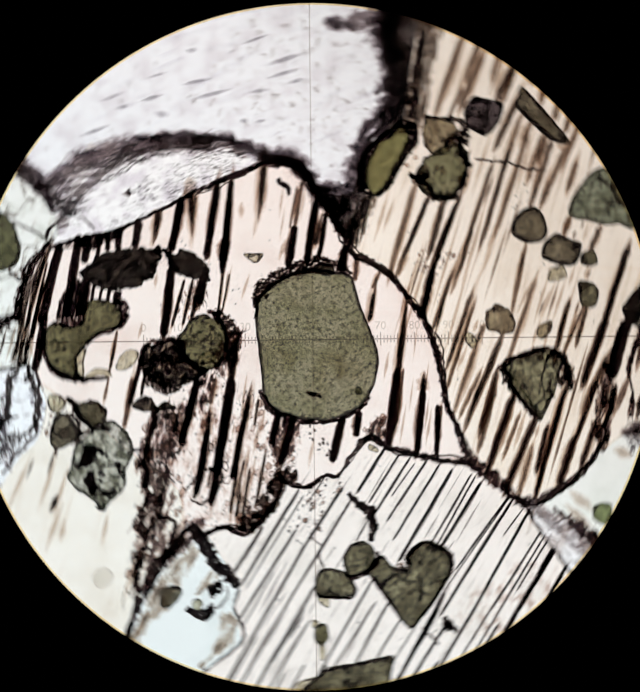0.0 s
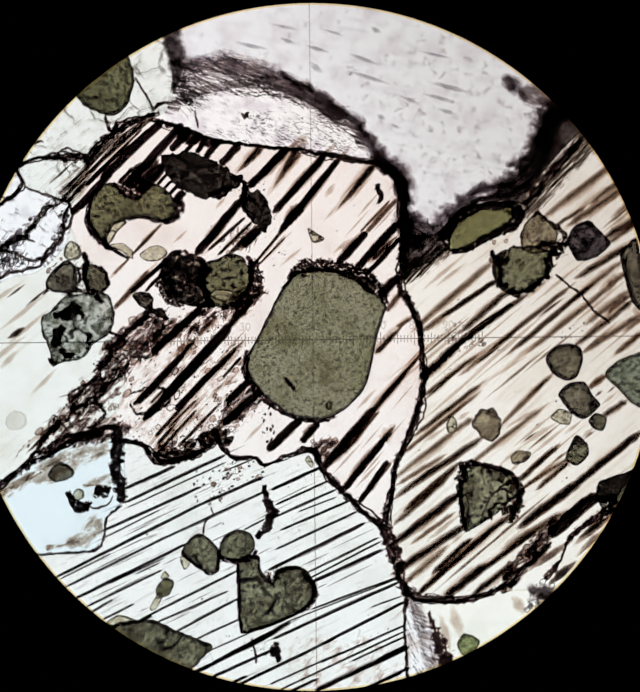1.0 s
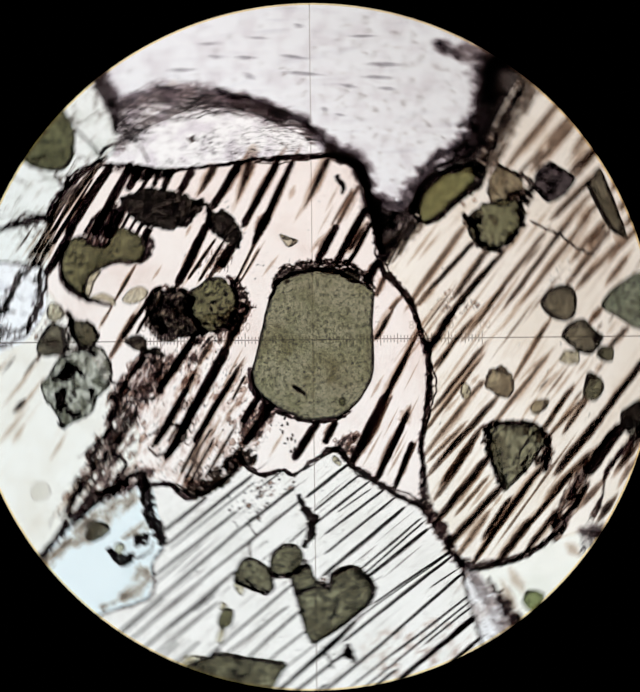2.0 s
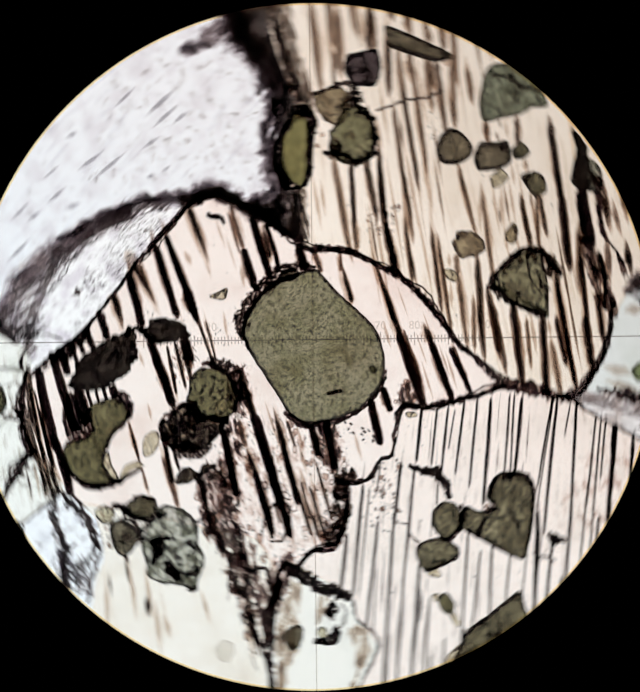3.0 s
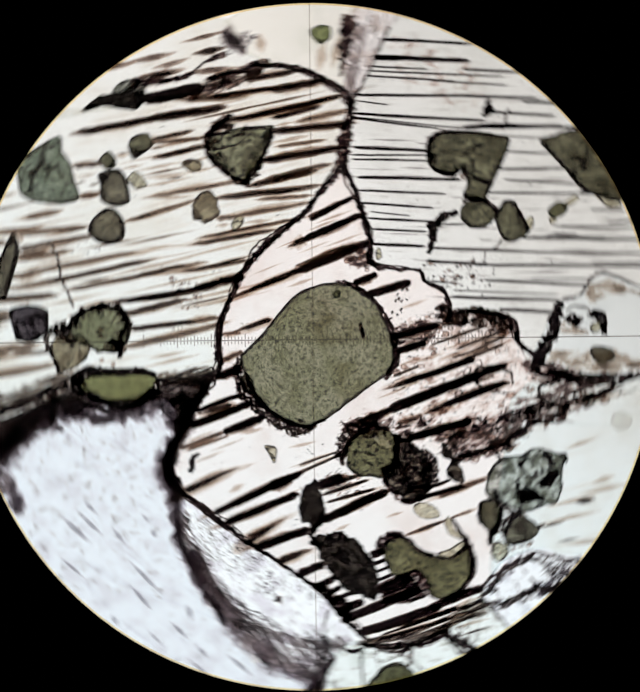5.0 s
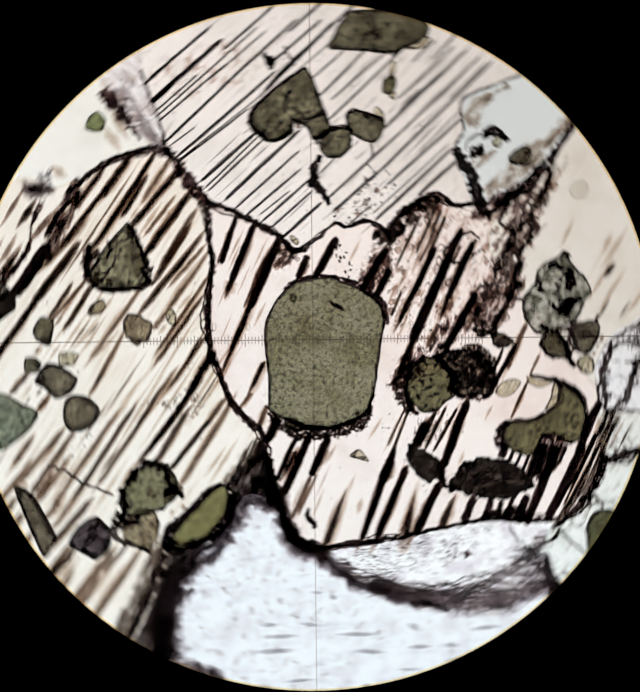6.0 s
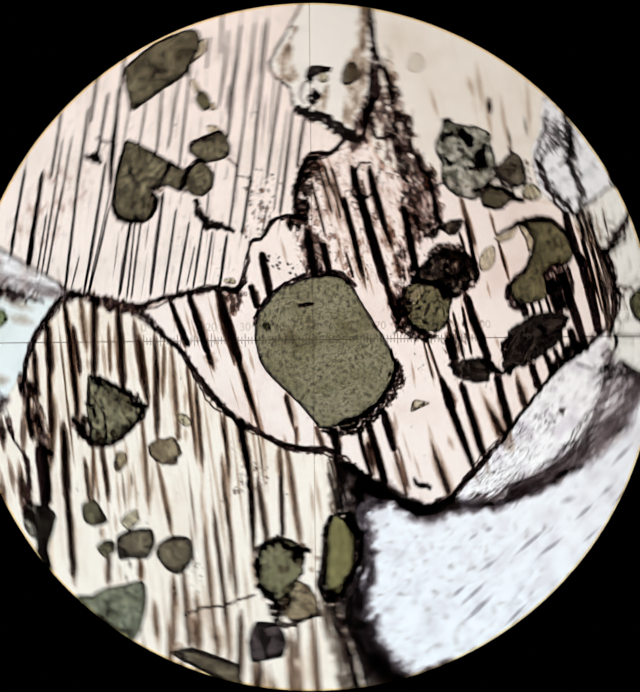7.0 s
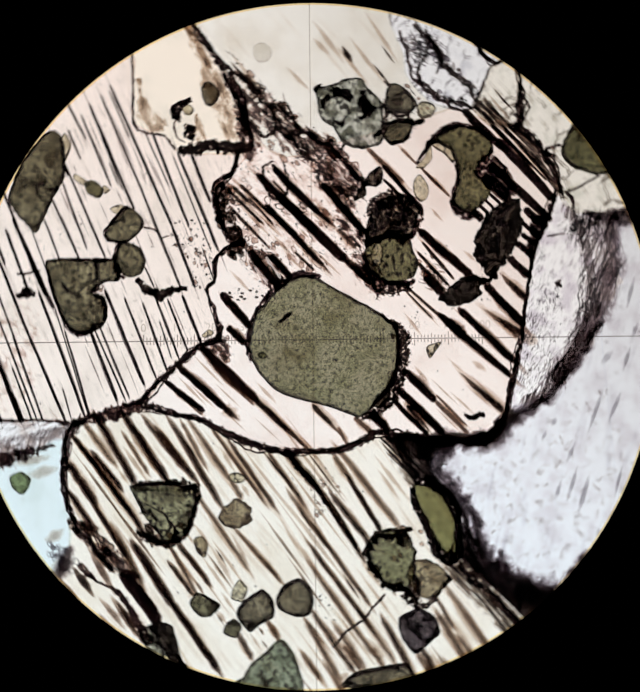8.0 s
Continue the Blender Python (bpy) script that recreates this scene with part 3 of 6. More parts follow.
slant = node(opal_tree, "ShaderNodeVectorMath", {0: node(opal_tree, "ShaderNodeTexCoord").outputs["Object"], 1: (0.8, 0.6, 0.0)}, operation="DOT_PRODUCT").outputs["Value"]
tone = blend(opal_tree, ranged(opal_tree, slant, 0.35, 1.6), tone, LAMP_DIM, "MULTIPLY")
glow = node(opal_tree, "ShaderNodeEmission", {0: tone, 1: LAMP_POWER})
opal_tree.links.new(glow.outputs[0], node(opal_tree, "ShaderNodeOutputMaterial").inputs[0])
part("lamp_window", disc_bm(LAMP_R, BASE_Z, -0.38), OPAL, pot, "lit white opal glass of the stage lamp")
part("collar_ring", ring_bm(3.2, 2.0, BASE_Z, -0.22), BLACK, pot, "matt black ring round the lit opening")

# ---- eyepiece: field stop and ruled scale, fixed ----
STOP_Z = 0.40
PLATE = 0.024                          # thickness of the stop
SHRINK = (EYE_Z - STOP_Z - PLATE) / (EYE_Z - TOP)
mid = lined_up(706.4, 786.2, STOP_Z + PLATE)
FIELD_R = 779.0 * UNIT * SHRINK

eyepiece = new("eyepiece_stop")
eyepiece.location = (mid.x, mid.y, STOP_Z)
tagged(eyepiece, "matt black round eyepiece stop framing the field", "eyepiece")
part("stop_plate", ring_bm(3.1, FIELD_R, 0.0, PLATE, count=192, foot=FIELD_R + PLATE), BLACK, eyepiece, "flat black plate with a round opening")
# added ring: the bright chromatic fringe at the opening, put in as a tint
part("edge_ring", ring_bm(FIELD_R + 4 * FINE, FIELD_R - 3.5 * UNIT * SHRINK, PLATE - 0.004, PLATE - 0.0008, count=192, foot=FIELD_R - 3.0 * UNIT * SHRINK), COLOUR_FRINGE, eyepiece, "thin yellowish colour fringe of the light round the opening")
for k in range(3):
    bm = bmesh.new()
    m = pose(0, 0, 0, 0, 0, 30 + 120 * k) @ Matrix.Translation((3.0, 0, -(STOP_Z + 0.22) / 2))
    bmesh.ops.create_cone(bm, cap_ends=True, segments=24, radius1=0.07, radius2=0.06, depth=STOP_Z + 0.22, matrix=m)
    part("support_post", bm, BLACK, eyepiece)

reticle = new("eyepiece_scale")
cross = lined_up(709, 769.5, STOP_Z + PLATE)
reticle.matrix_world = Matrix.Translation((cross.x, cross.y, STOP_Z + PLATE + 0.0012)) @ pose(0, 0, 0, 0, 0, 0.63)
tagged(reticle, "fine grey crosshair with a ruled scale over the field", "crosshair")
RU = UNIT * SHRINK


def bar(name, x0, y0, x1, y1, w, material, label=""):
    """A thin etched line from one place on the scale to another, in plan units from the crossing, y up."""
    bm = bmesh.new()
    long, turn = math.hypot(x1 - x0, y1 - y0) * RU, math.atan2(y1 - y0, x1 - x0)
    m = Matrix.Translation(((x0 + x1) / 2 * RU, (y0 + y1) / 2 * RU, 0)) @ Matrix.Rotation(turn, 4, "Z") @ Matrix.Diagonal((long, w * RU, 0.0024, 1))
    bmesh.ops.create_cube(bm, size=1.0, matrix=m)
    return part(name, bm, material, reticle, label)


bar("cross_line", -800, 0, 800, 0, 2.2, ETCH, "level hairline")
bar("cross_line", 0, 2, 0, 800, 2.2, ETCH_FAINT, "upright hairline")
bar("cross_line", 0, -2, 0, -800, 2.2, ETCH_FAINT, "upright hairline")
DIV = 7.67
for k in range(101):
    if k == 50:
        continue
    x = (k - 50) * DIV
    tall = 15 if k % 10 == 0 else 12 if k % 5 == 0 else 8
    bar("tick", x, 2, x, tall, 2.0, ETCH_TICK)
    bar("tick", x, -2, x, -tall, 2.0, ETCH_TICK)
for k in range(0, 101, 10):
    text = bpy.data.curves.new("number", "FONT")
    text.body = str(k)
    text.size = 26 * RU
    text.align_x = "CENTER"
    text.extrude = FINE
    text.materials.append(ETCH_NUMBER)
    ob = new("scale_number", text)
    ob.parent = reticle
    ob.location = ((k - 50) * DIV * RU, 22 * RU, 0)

# ---- the rock slice on its glass slide, which turns ----
section = new("thin_section")
tagged(section, "polished rock slice of pale striped crystals on glass", "rock slice")

GLASS, glass_tree = tree_of("slide_glass")
let_through(glass_tree, blend(glass_tree, 0.0, rgb(253, 254, 253), rgb(253, 254, 253)))
bm = bmesh.new()
bmesh.ops.create_cube(bm, size=1.0, matrix=Matrix.Translation((0, 0, SLIDE_TOP / 2)) @ Matrix.Diagonal((4.06, 4.06, SLIDE_TOP, 1)))
bmesh.ops.bevel(bm, geom=bm.edges[:], offset=0.008, segments=2, affect="EDGES")
part("glass_slide", bm, GLASS, section, "clear square glass slide")

# large crystals
main = slab("crystal", [(355, 255), (400, 277), (470, 306), (560, 326), (680, 336), (760, 351), (840, 370), (905, 410), (918, 470), (915, 540), (918, 620), (905, 652),
                        (930, 690), (952, 740), (955, 800), (958, 870), (945, 930), (920, 1000), (890, 1060), (877, 1130), (862, 1192), (800, 1143), (740, 1082), (700, 1022),
                        (660, 1020), (600, 1048), (570, 1036), (520, 1030), (490, 985), (420, 1030), (360, 1047), (320, 1005), (270, 965), (215, 985), (280, 880), (250, 770), (200, 600),
                        (165, 500), (185, 440), (210, 345), (300, 273)], PINK, section, "pale pink crystal with bold black lamellae")
left = slab("crystal", [(165, 500), (200, 600), (250, 770), (280, 880), (215, 985), (150, 985), (60, 1033), (0, 1080), (-40, 1100), (-120, 1020), (-120, 640), (-40, 640), (30, 612), (90, 600), (150, 545)],
            CREAM, section, "pale cream crystal with faint brown streaks")
right = slab("crystal", [(918, 620), (905, 652), (930, 690), (952, 740), (955, 800), (958, 870), (945, 930), (920, 1000), (890, 1060), (877, 1130), (862, 1192), (885, 1250), (898, 1310),
                         (935, 1358), (1000, 1370), (1070, 1362), (1130, 1330), (1180, 1285), (1240, 1222), (1310, 1170), (1400, 1090), (1560, 980), (1580, 700), (1500, 440), (1430, 262), (1320, 318),
                         (1242, 398), (1176, 474), (1120, 474), (1065, 486), (1030, 514), (1012, 560), (1000, 585)], TAN, section, "cream crystal with brown and black lamellae")
lower = slab("crystal", [(700, 1022), (740, 1082), (800, 1143), (862, 1192), (885, 1250), (900, 1320), (906, 1400), (908, 1540), (890, 1640), (650, 1660), (400, 1600), (200, 1480), (60, 1330), (40, 1246), (100, 1243),
                         (200, 1236), (235, 1162), (270, 1130), (275, 1050), (270, 965), (320, 1005), (360, 1047), (420, 1030), (490, 985), (520, 1030), (570, 1036), (600, 1048), (660, 1020)],
             ICE, section, "pale bluish crystal ruled with fine black lamellae")
bluish = slab("crystal", [(-40, 1100), (0, 1080), (60, 1033), (150, 985), (215, 985), (270, 965), (275, 1050), (270, 1130), (235, 1162), (200, 1236), (100, 1243), (40, 1246), (-40, 1230)], BLUE, section, "clear pale blue crystal")
cloud = slab("crystal", [(412, 40), (425, 128), (520, 128), (600, 142), (690, 192), (770, 242), (830, 292), (848, 354), (922, 398), (936, 452), (928, 500), (985, 536), (1050, 480), (1130, 460), (1228, 396),
                         (1240, 316), (1256, 272), (1280, 234), (1350, 198), (1250, 60), (1000, -60), (700, -110), (420, -40)], WHITE, section, "cloudy white crystal with grey streaks", rough=20, lump=26)
lens = slab("crystal", [(362, 252), (400, 277), (470, 306), (560, 326), (680, 336), (760, 351), (850, 366), (850, 340), (830, 292), (770, 242), (690, 192), (600, 142), (520, 128), (425, 128), (405, 180), (402, 225)],
            LENS_WHITE, section, "lens-shaped white crystal with grey fibres")
dark_ground = slab("crystal", [(928, 500), (985, 536), (1050, 480), (1130, 460), (1228, 396), (1240, 316), (1256, 272), (1280, 234), (1350, 198), (1430, 262), (1320, 318), (1242, 398), (1176, 474), (1120, 474), (1065, 486), (1030, 514), (1012, 560), (1000, 585), (918, 620), (915, 540), (918, 470), (905, 410), (850, 366), (848, 354), (922, 398), (936, 452)],
                   MURK, section, "dark brown murky strip between crystals")
corner = slab("crystal", [(310, 112), (330, 60), (412, 40), (405, 180), (402, 225), (362, 252), (330, 200), (315, 170)], PALE, section, "small pale cream crystal")
upper_left = slab("crystal", [(310, 112), (315, 170), (330, 200), (362, 252), (300, 273), (210, 345), (130, 348), (55, 352), (20, 330), (120, 130), (330, 60)], PALE, section, "pale grey crystal with ragged edge")
wedge = slab("crystal", [(55, 352), (130, 348), (210, 345), (185, 440), (165, 455), (100, 425), (60, 408)], PALE, section, "pale wedge-shaped crystal")
altered = slab("crystal", [(55, 352), (60, 408), (100, 425), (165, 455), (165, 500), (150, 545), (90, 600), (30, 612), (-40, 640), (-120, 640), (-90, 450), (20, 330)], CLOUDY, section, "clouded white crystal veined with dark cracks")
vein = slab("crystal", [(906, 1330), (940, 1362), (960, 1420), (1000, 1510), (1000, 1600), (890, 1640), (908, 1540), (906, 1400)], VEIN, section, "narrow tan-streaked white crystal")
base = slab("crystal", [(940, 1362), (1000, 1370), (1070, 1362), (1130, 1350), (1190, 1350), (1260, 1400), (1120, 1560), (1000, 1600), (1000, 1510), (960, 1420)], BLUE_B, section, "pale cream crystal with faint bands")
far_right = slab("crystal", [(1130, 1330), (1180, 1285), (1240, 1222), (1310, 1170), (1400, 1090), (1560, 980), (1560, 1150), (1420, 1330), (1260, 1400), (1190, 1350), (1130, 1350)], TAN, section, "pale crystal with blurred brown bands")

BLOT = seam_stuff("black_ragged_ore", rgb(16, 10, 12), rgb(116, 98, 92), 0.46, 0.7, 2.3, 13, tint=rgb(56, 44, 42), thready=0.25, soft=0.16, detail=6.0, net=14)
TANGLED = seam_stuff("tangled_crust", rgb(20, 13, 16), rgb(150, 132, 124), 0.55, 0.9, 2.6, 7, tint=rgb(80, 66, 62), thready=0.2, net=12)

# crystals shut in the large ones
IZ = TOP + 8 * FINE


def inclusion(parent, material, points, label, rim=8.0, rough=1.6, name="inclusion", step=5.0):
    SHUT_IN.append(points)
    return slab(name, points, material, parent, label, TOP - 35 * FINE, IZ, rim, rough, step)


inclusion(main, OLIVE, [(560, 800), (578, 772), (615, 700), (640, 655), (665, 622), (700, 608), (790, 616), (820, 634), (855, 668), (878, 697), (857, 760), (843, 820), (826, 880), (790, 920), (755, 943), (715, 953), (650, 938), (605, 903), (570, 865), (556, 835)],
          "large olive green crystal with a black border", 10)
inclusion(main, OLIVE_B, [(205, 480), (215, 440), (240, 408), (268, 406), (290, 430), (318, 440), (345, 408), (370, 413), (396, 435), (405, 465), (388, 494), (360, 492), (330, 482), (290, 490), (262, 500), (246, 530), (250, 546), (222, 517)], "bilobed olive crystal with a black border", 9, 2)
inclusion(main, INK, [(372, 352), (400, 340), (450, 340), (495, 360), (535, 388), (556, 398), (540, 416), (512, 426), (488, 442), (455, 438), (425, 426), (396, 404)], "near-black spindle-shaped crystal", 8, 9)
seam("crack", [(530, 392, 10), (550, 404, 12), (572, 414, 3)], BLOT, main, "black spike of the spindle-shaped crystal", rough=2)
seam("crack", [(470, 430, 10), (500, 440, 14), (522, 426, 12), (540, 430, 3)], BLOT, main, "black ragged edge", rough=4)
inclusion(main, INK, [(561, 408), (575, 428), (600, 432), (618, 470), (622, 495), (605, 518), (580, 502), (560, 470), (555, 440)], "near-black ragged crystal", 8, 8)
seam("crack", [(556, 402, 3), (562, 424, 12), (556, 450, 12), (562, 480, 4)], BLOT, main, "black ragged edge", rough=4)
inclusion(main, TANGLE, [(373, 592), (400, 568), (450, 582), (470, 592), (468, 640), (490, 690), (440, 687), (400, 677), (374, 642)], "near-black tangled crystal", 10, 4)
inclusion(main, OLIVE_C, [(452, 604), (480, 586), (520, 572), (552, 576), (572, 604), (578, 630), (560, 662), (532, 686), (496, 692), (470, 676), (456, 640)], "olive crystal with a ragged black border", 11, 6)
inclusion(main, STRAW, [(478, 660), (496, 650), (526, 654), (534, 666), (512, 678), (488, 674)], "pale corner of an olive crystal", 4, 3)
inclusion(main, STRAW, [(322, 568), (345, 551), (372, 550), (384, 566), (365, 582), (335, 582)], "small straw-coloured oval crystal", 3)
inclusion(main, STRAW, [(252, 546), (285, 542), (305, 560), (303, 578), (280, 560)], "small straw-coloured wedge crystal", 3)
inclusion(main, STRAW, [(250, 500), (292, 492), (270, 515), (250, 545), (242, 530)], "small straw-coloured wedge crystal", 3)
inclusion(main, STRAW, [(703, 516), (740, 541), (722, 549), (712, 545)], "tiny three-cornered pale crystal", 4.5)
inclusion(main, SMOKY, [(818, 640), (835, 630), (855, 650), (850, 668), (828, 660)], "small dark-bordered grain", 6)
inclusion(main, OLIVE, [(733, 918), (742, 908), (751, 916), (746, 928), (736, 927)], "tiny round olive grain", 4.5)
inclusion(left, SALTY, [(95, 710), (118, 692), (135, 672), (160, 655), (200, 655), (246, 657), (258, 690), (257, 728), (240, 750), (210, 770), (190, 796), (160, 806), (122, 810), (112, 780), (98, 745)], "mottled grey and black altered crystal", 9, 3)
inclusion(left, SMOKY, [(114, 612), (150, 578), (172, 588), (177, 620), (165, 647), (130, 650), (108, 637)], "smoky brown crystal", 9, 2)
inclusion(left, DRAB, [(198, 585), (235, 598), (250, 630), (235, 652), (205, 645), (195, 612)], "drab dark crystal", 9, 3)
inclusion(left, STRAW, [(149, 566), (154, 544), (168, 534), (184, 545), (188, 566), (176, 576), (158, 577)], "small pale grain with a dark outline", 7, 1)
inclusion(left, GHOST, [(12, 935), (30, 915), (52, 925), (55, 948), (35, 960), (15, 955)], "faint round pale grain", 3)
inclusion(right, OLIVE_K, [(1022, 560), (1028, 530), (1045, 508), (1084, 486), (1102, 480), (1130, 484), (1162, 476), (1170, 498), (1152, 527), (1108, 543), (1066, 566), (1028, 577)], "yellow-olive oval crystal in dark matter", 2.5)
inclusion(right, BROWN, [(1186, 556), (1190, 528), (1204, 506), (1226, 494), (1248, 510), (1268, 534), (1264, 556), (1244, 578), (1214, 586), (1194, 578)], "tan crystal with a grainy border", 6, 4)
inclusion(right, OLIVE, [(1122, 590), (1150, 574), (1185, 566), (1218, 570), (1254, 580), (1258, 606), (1240, 640), (1208, 664), (1172, 678), (1142, 664), (1122, 632)], "olive crystal with a ragged black border", 11, 6)
inclusion(right, PLUM, [(1293, 562), (1308, 525), (1340, 513), (1367, 538), (1388, 566), (1355, 597), (1315, 602)], "dark plum-coloured crystal", 10, 2)
inclusion(right, SMOKY, [(1459, 722), (1433, 689), (1412, 590), (1429, 569), (1450, 561), (1468, 708)], "long smoky prism", 11)
inclusion(right, SMOKY, [(1238, 825), (1255, 800), (1285, 789), (1315, 800), (1320, 830), (1305, 867), (1285, 874), (1255, 860)], "round smoky grey crystal with dark outline", 12, 1)
inclusion(right, SMOKY, [(1265, 907), (1287, 882), (1322, 878), (1342, 910), (1357, 932), (1322, 962), (1295, 950)], "six-sided smoky crystal with dark outline", 11, 1)
inclusion(right, STRAW, [(1246, 955), (1265, 938), (1292, 948), (1286, 974), (1258, 968)], "small straw-coloured grain", 4.5)
inclusion(right, DRAB, [(1332, 966), (1350, 950), (1372, 963), (1362, 990), (1342, 984)], "small drab grain", 6)
inclusion(right, DRAB, [(1278, 1052), (1290, 1020), (1305, 999), (1327, 1020), (1328, 1045), (1300, 1067)], "drab dark crystal", 7.5)
inclusion(right, BROWN, [(1068, 962), (1085, 937), (1115, 934), (1130, 960), (1132, 985), (1112, 1010), (1090, 1000), (1070, 978)], "rounded brown crystal", 9, 5)
inclusion(right, STRAW, [(1008, 967), (1020, 948), (1032, 960), (1027, 985), (1013, 987)], "small pale oval grain", 4.5)
inclusion(right, BROWN, [(1152, 1047), (1170, 1031), (1198, 1035), (1190, 1052), (1162, 1064)], "small tan grain", 3)
inclusion(right, DRAB_C, [(1028, 1105), (1045, 1095), (1035, 1062), (1075, 1058), (1110, 1068), (1142, 1075), (1168, 1100), (1170, 1132), (1140, 1152), (1120, 1172), (1090, 1190), (1045, 1212), (1037, 1160)], "drab olive crystal with ragged black outline", 13, 5)
inclusion(right, MINT, [(1458, 945), (1427, 925), (1400, 895), (1372, 862), (1401, 832), (1470, 808), (1500, 818), (1532, 877), (1503, 940), (1478, 973)], "grey-green crystal with dark outline", 9)
inclusion(far_right, INK, [(1349, 1151), (1351, 1110), (1390, 1092), (1426, 1080), (1460, 1050), (1440, 1100), (1395, 1130), (1390, 1150)], "black ragged crystal", 6, 3)
inclusion(far_right, SALTY, [(1349, 1151), (1372, 1135), (1395, 1130), (1420, 1120), (1410, 1155), (1372, 1176)], "mottled grey grain", 6, 3)
inclusion(lower, DRAB, [(400, 1247), (425, 1210), (452, 1207), (487, 1245), (480, 1287), (462, 1293), (430, 1270)], "six-sided drab olive crystal", 7.5, 1)
inclusion(lower, STRAW, [(398, 1262), (404, 1250), (422, 1268), (408, 1285)], "small pale grain beside a drab crystal", 3)
inclusion(lower, DRAB, [(485, 1240), (500, 1210), (530, 1197), (560, 1208), (568, 1238), (548, 1264), (515, 1267), (490, 1257)], "round drab olive crystal", 7.5, 1)
inclusion(lower, DRAB, [(530, 1262), (575, 1258), (580, 1290), (605, 1318), (615, 1290), (660, 1282), (690, 1300), (702, 1340), (687, 1375), (640, 1400), (590, 1420), (535, 1432), (528, 1400), (530, 1330)], "heart-shaped drab olive crystal", 9, 2)
inclusion(lower, OLIVE_B, [(342, 1325), (360, 1303), (382, 1313), (372, 1340), (348, 1345)], "small green grain with a pale tail", 4.5)
inclusion(lower, STRAW, [(345, 1338), (358, 1342), (340, 1372), (326, 1372)], "pale tail of a green grain", 3)
inclusion(lower, STRAW, [(352, 1300), (362, 1286), (372, 1300), (362, 1308)], "small pale grain", 3)
inclusion(lower, DRAB, [(225, 1440), (242, 1405), (330, 1398), (382, 1423), (463, 1457), (450, 1480), (420, 1510), (384, 1528), (300, 1500)], "long drab brown crystal", 9, 3)
inclusion(lower, STRAW, [(228, 1400), (255, 1385), (290, 1395), (300, 1405), (250, 1408)], "pale grain beside a drab crystal", 3)
inclusion(lower, STRAW, [(686, 1042), (694, 1032), (705, 1050), (700, 1060)], "tiny pale grain", 3)
inclusion(upper_left, OLIVE_B, [(185, 205), (240, 145), (290, 115), (309, 125), (316, 170), (300, 222), (270, 250), (225, 240)], "large drab olive crystal", 9, 3)
inclusion(base, GREEN, [(1022, 1468), (1040, 1444), (1072, 1460), (1062, 1482), (1035, 1492)], "pale greenish grain with a dark outline", 6, 2)
inclusion(bluish, SMOKY, [(102, 1062), (128, 1035), (158, 1050), (155, 1070), (120, 1080)], "smoky grey-brown grain", 6, 2)
inclusion(bluish, STRAW, [(158, 1108), (168, 1096), (182, 1102), (180, 1118), (166, 1122)], "small round pale grain", 3, 1)
inclusion(main, TANGLE, [(302, 664), (330, 650), (352, 668), (345, 690), (370, 690), (380, 720), (358, 710), (325, 690)], "black ragged patch", 6, 5)

# lamellae of the pink crystal
lamellae(main, LAM_BLACK, [(171, 474, 262, 378, 15), (240, 396, 377, 266, 16), (297, 411, 423, 274, 16), (325, 428, 398, 345, 22), (352, 402, 392, 358, 7), (363, 413, 401, 371, 6), (377, 424, 411, 386, 6),
                           (390, 436, 422, 400, 7), (402, 452, 440, 410, 14), (398, 335, 440, 283, 14), (430, 340, 462, 296, 9), (447, 352, 482, 304, 9), (473, 356, 506, 312, 14), (507, 371, 553, 322, 16)])
lamellae(main, LAM_BLACK, [(450, 572, 561, 440, 17), (568, 425, 662, 332, 16), (556, 556, 747, 351, 15), (640, 526, 776, 362, 13), (770, 598, 836, 529, 14), (810, 613, 908, 508, 16), (835, 624, 913, 542, 10), (861, 676, 907, 630, 17),
                           (346, 791, 457, 692, 14), (311, 903, 412, 798, 13), (325, 941, 454, 806, 15), (372, 893, 524, 731, 19), (397, 920, 496, 822, 12), (512, 906, 566, 856, 14), (505, 956, 590, 882, 15)], halo=LAM_BROWN, spread=1.3)
lamellae(main, LAM_BLACK, [(603, 1017, 678, 948, 15), (680, 1000, 718, 957, 13), (729, 1058, 843, 931, 18), (774, 1108, 866, 1000, 14), (808, 1138, 872, 1050, 10), (655, 505, 690, 466, 20), (300, 655, 376, 586, 9), (322, 664, 372, 612, 6)], halo=LAM_BROWN, spread=1.3)
lamellae(main, LAM_DARK, [(600, 333, 542, 392, 14), (684, 336, 626, 428, 14), (854, 380, 770, 478, 13), (524, 731, 598, 650, 12), (496, 822, 558, 764, 10),
                          (843, 931, 950, 814, 11), (866, 1000, 892, 966, 12), (854, 800, 925, 730, 10), (412, 798, 450, 754, 10), (357, 994, 405, 942, 8), (850, 590, 908, 536, 9)], shape="spear", halo=LAM_FAINT)
lamellae(main, LAM_DARK, [(203, 388, 338, 268, 7), (215, 398, 345, 285, 4), (478, 562, 560, 490, 6), (500, 573, 576, 500, 6), (520, 577, 592, 506, 8), (575, 601, 640, 526, 5), (590, 597, 652, 536, 4), (350, 980, 420, 905, 8), (360, 1010, 440, 925, 7),
                          (405, 1000, 490, 915, 6), (420, 905, 470, 850, 6), (505, 850, 545, 806, 5), (455, 868, 520, 806, 5), (300, 908, 330, 880, 8), (205, 412, 262, 352, 6), (380, 960, 440, 902, 5), (340, 905, 372, 872, 5)], halo=LAM_FAINT)
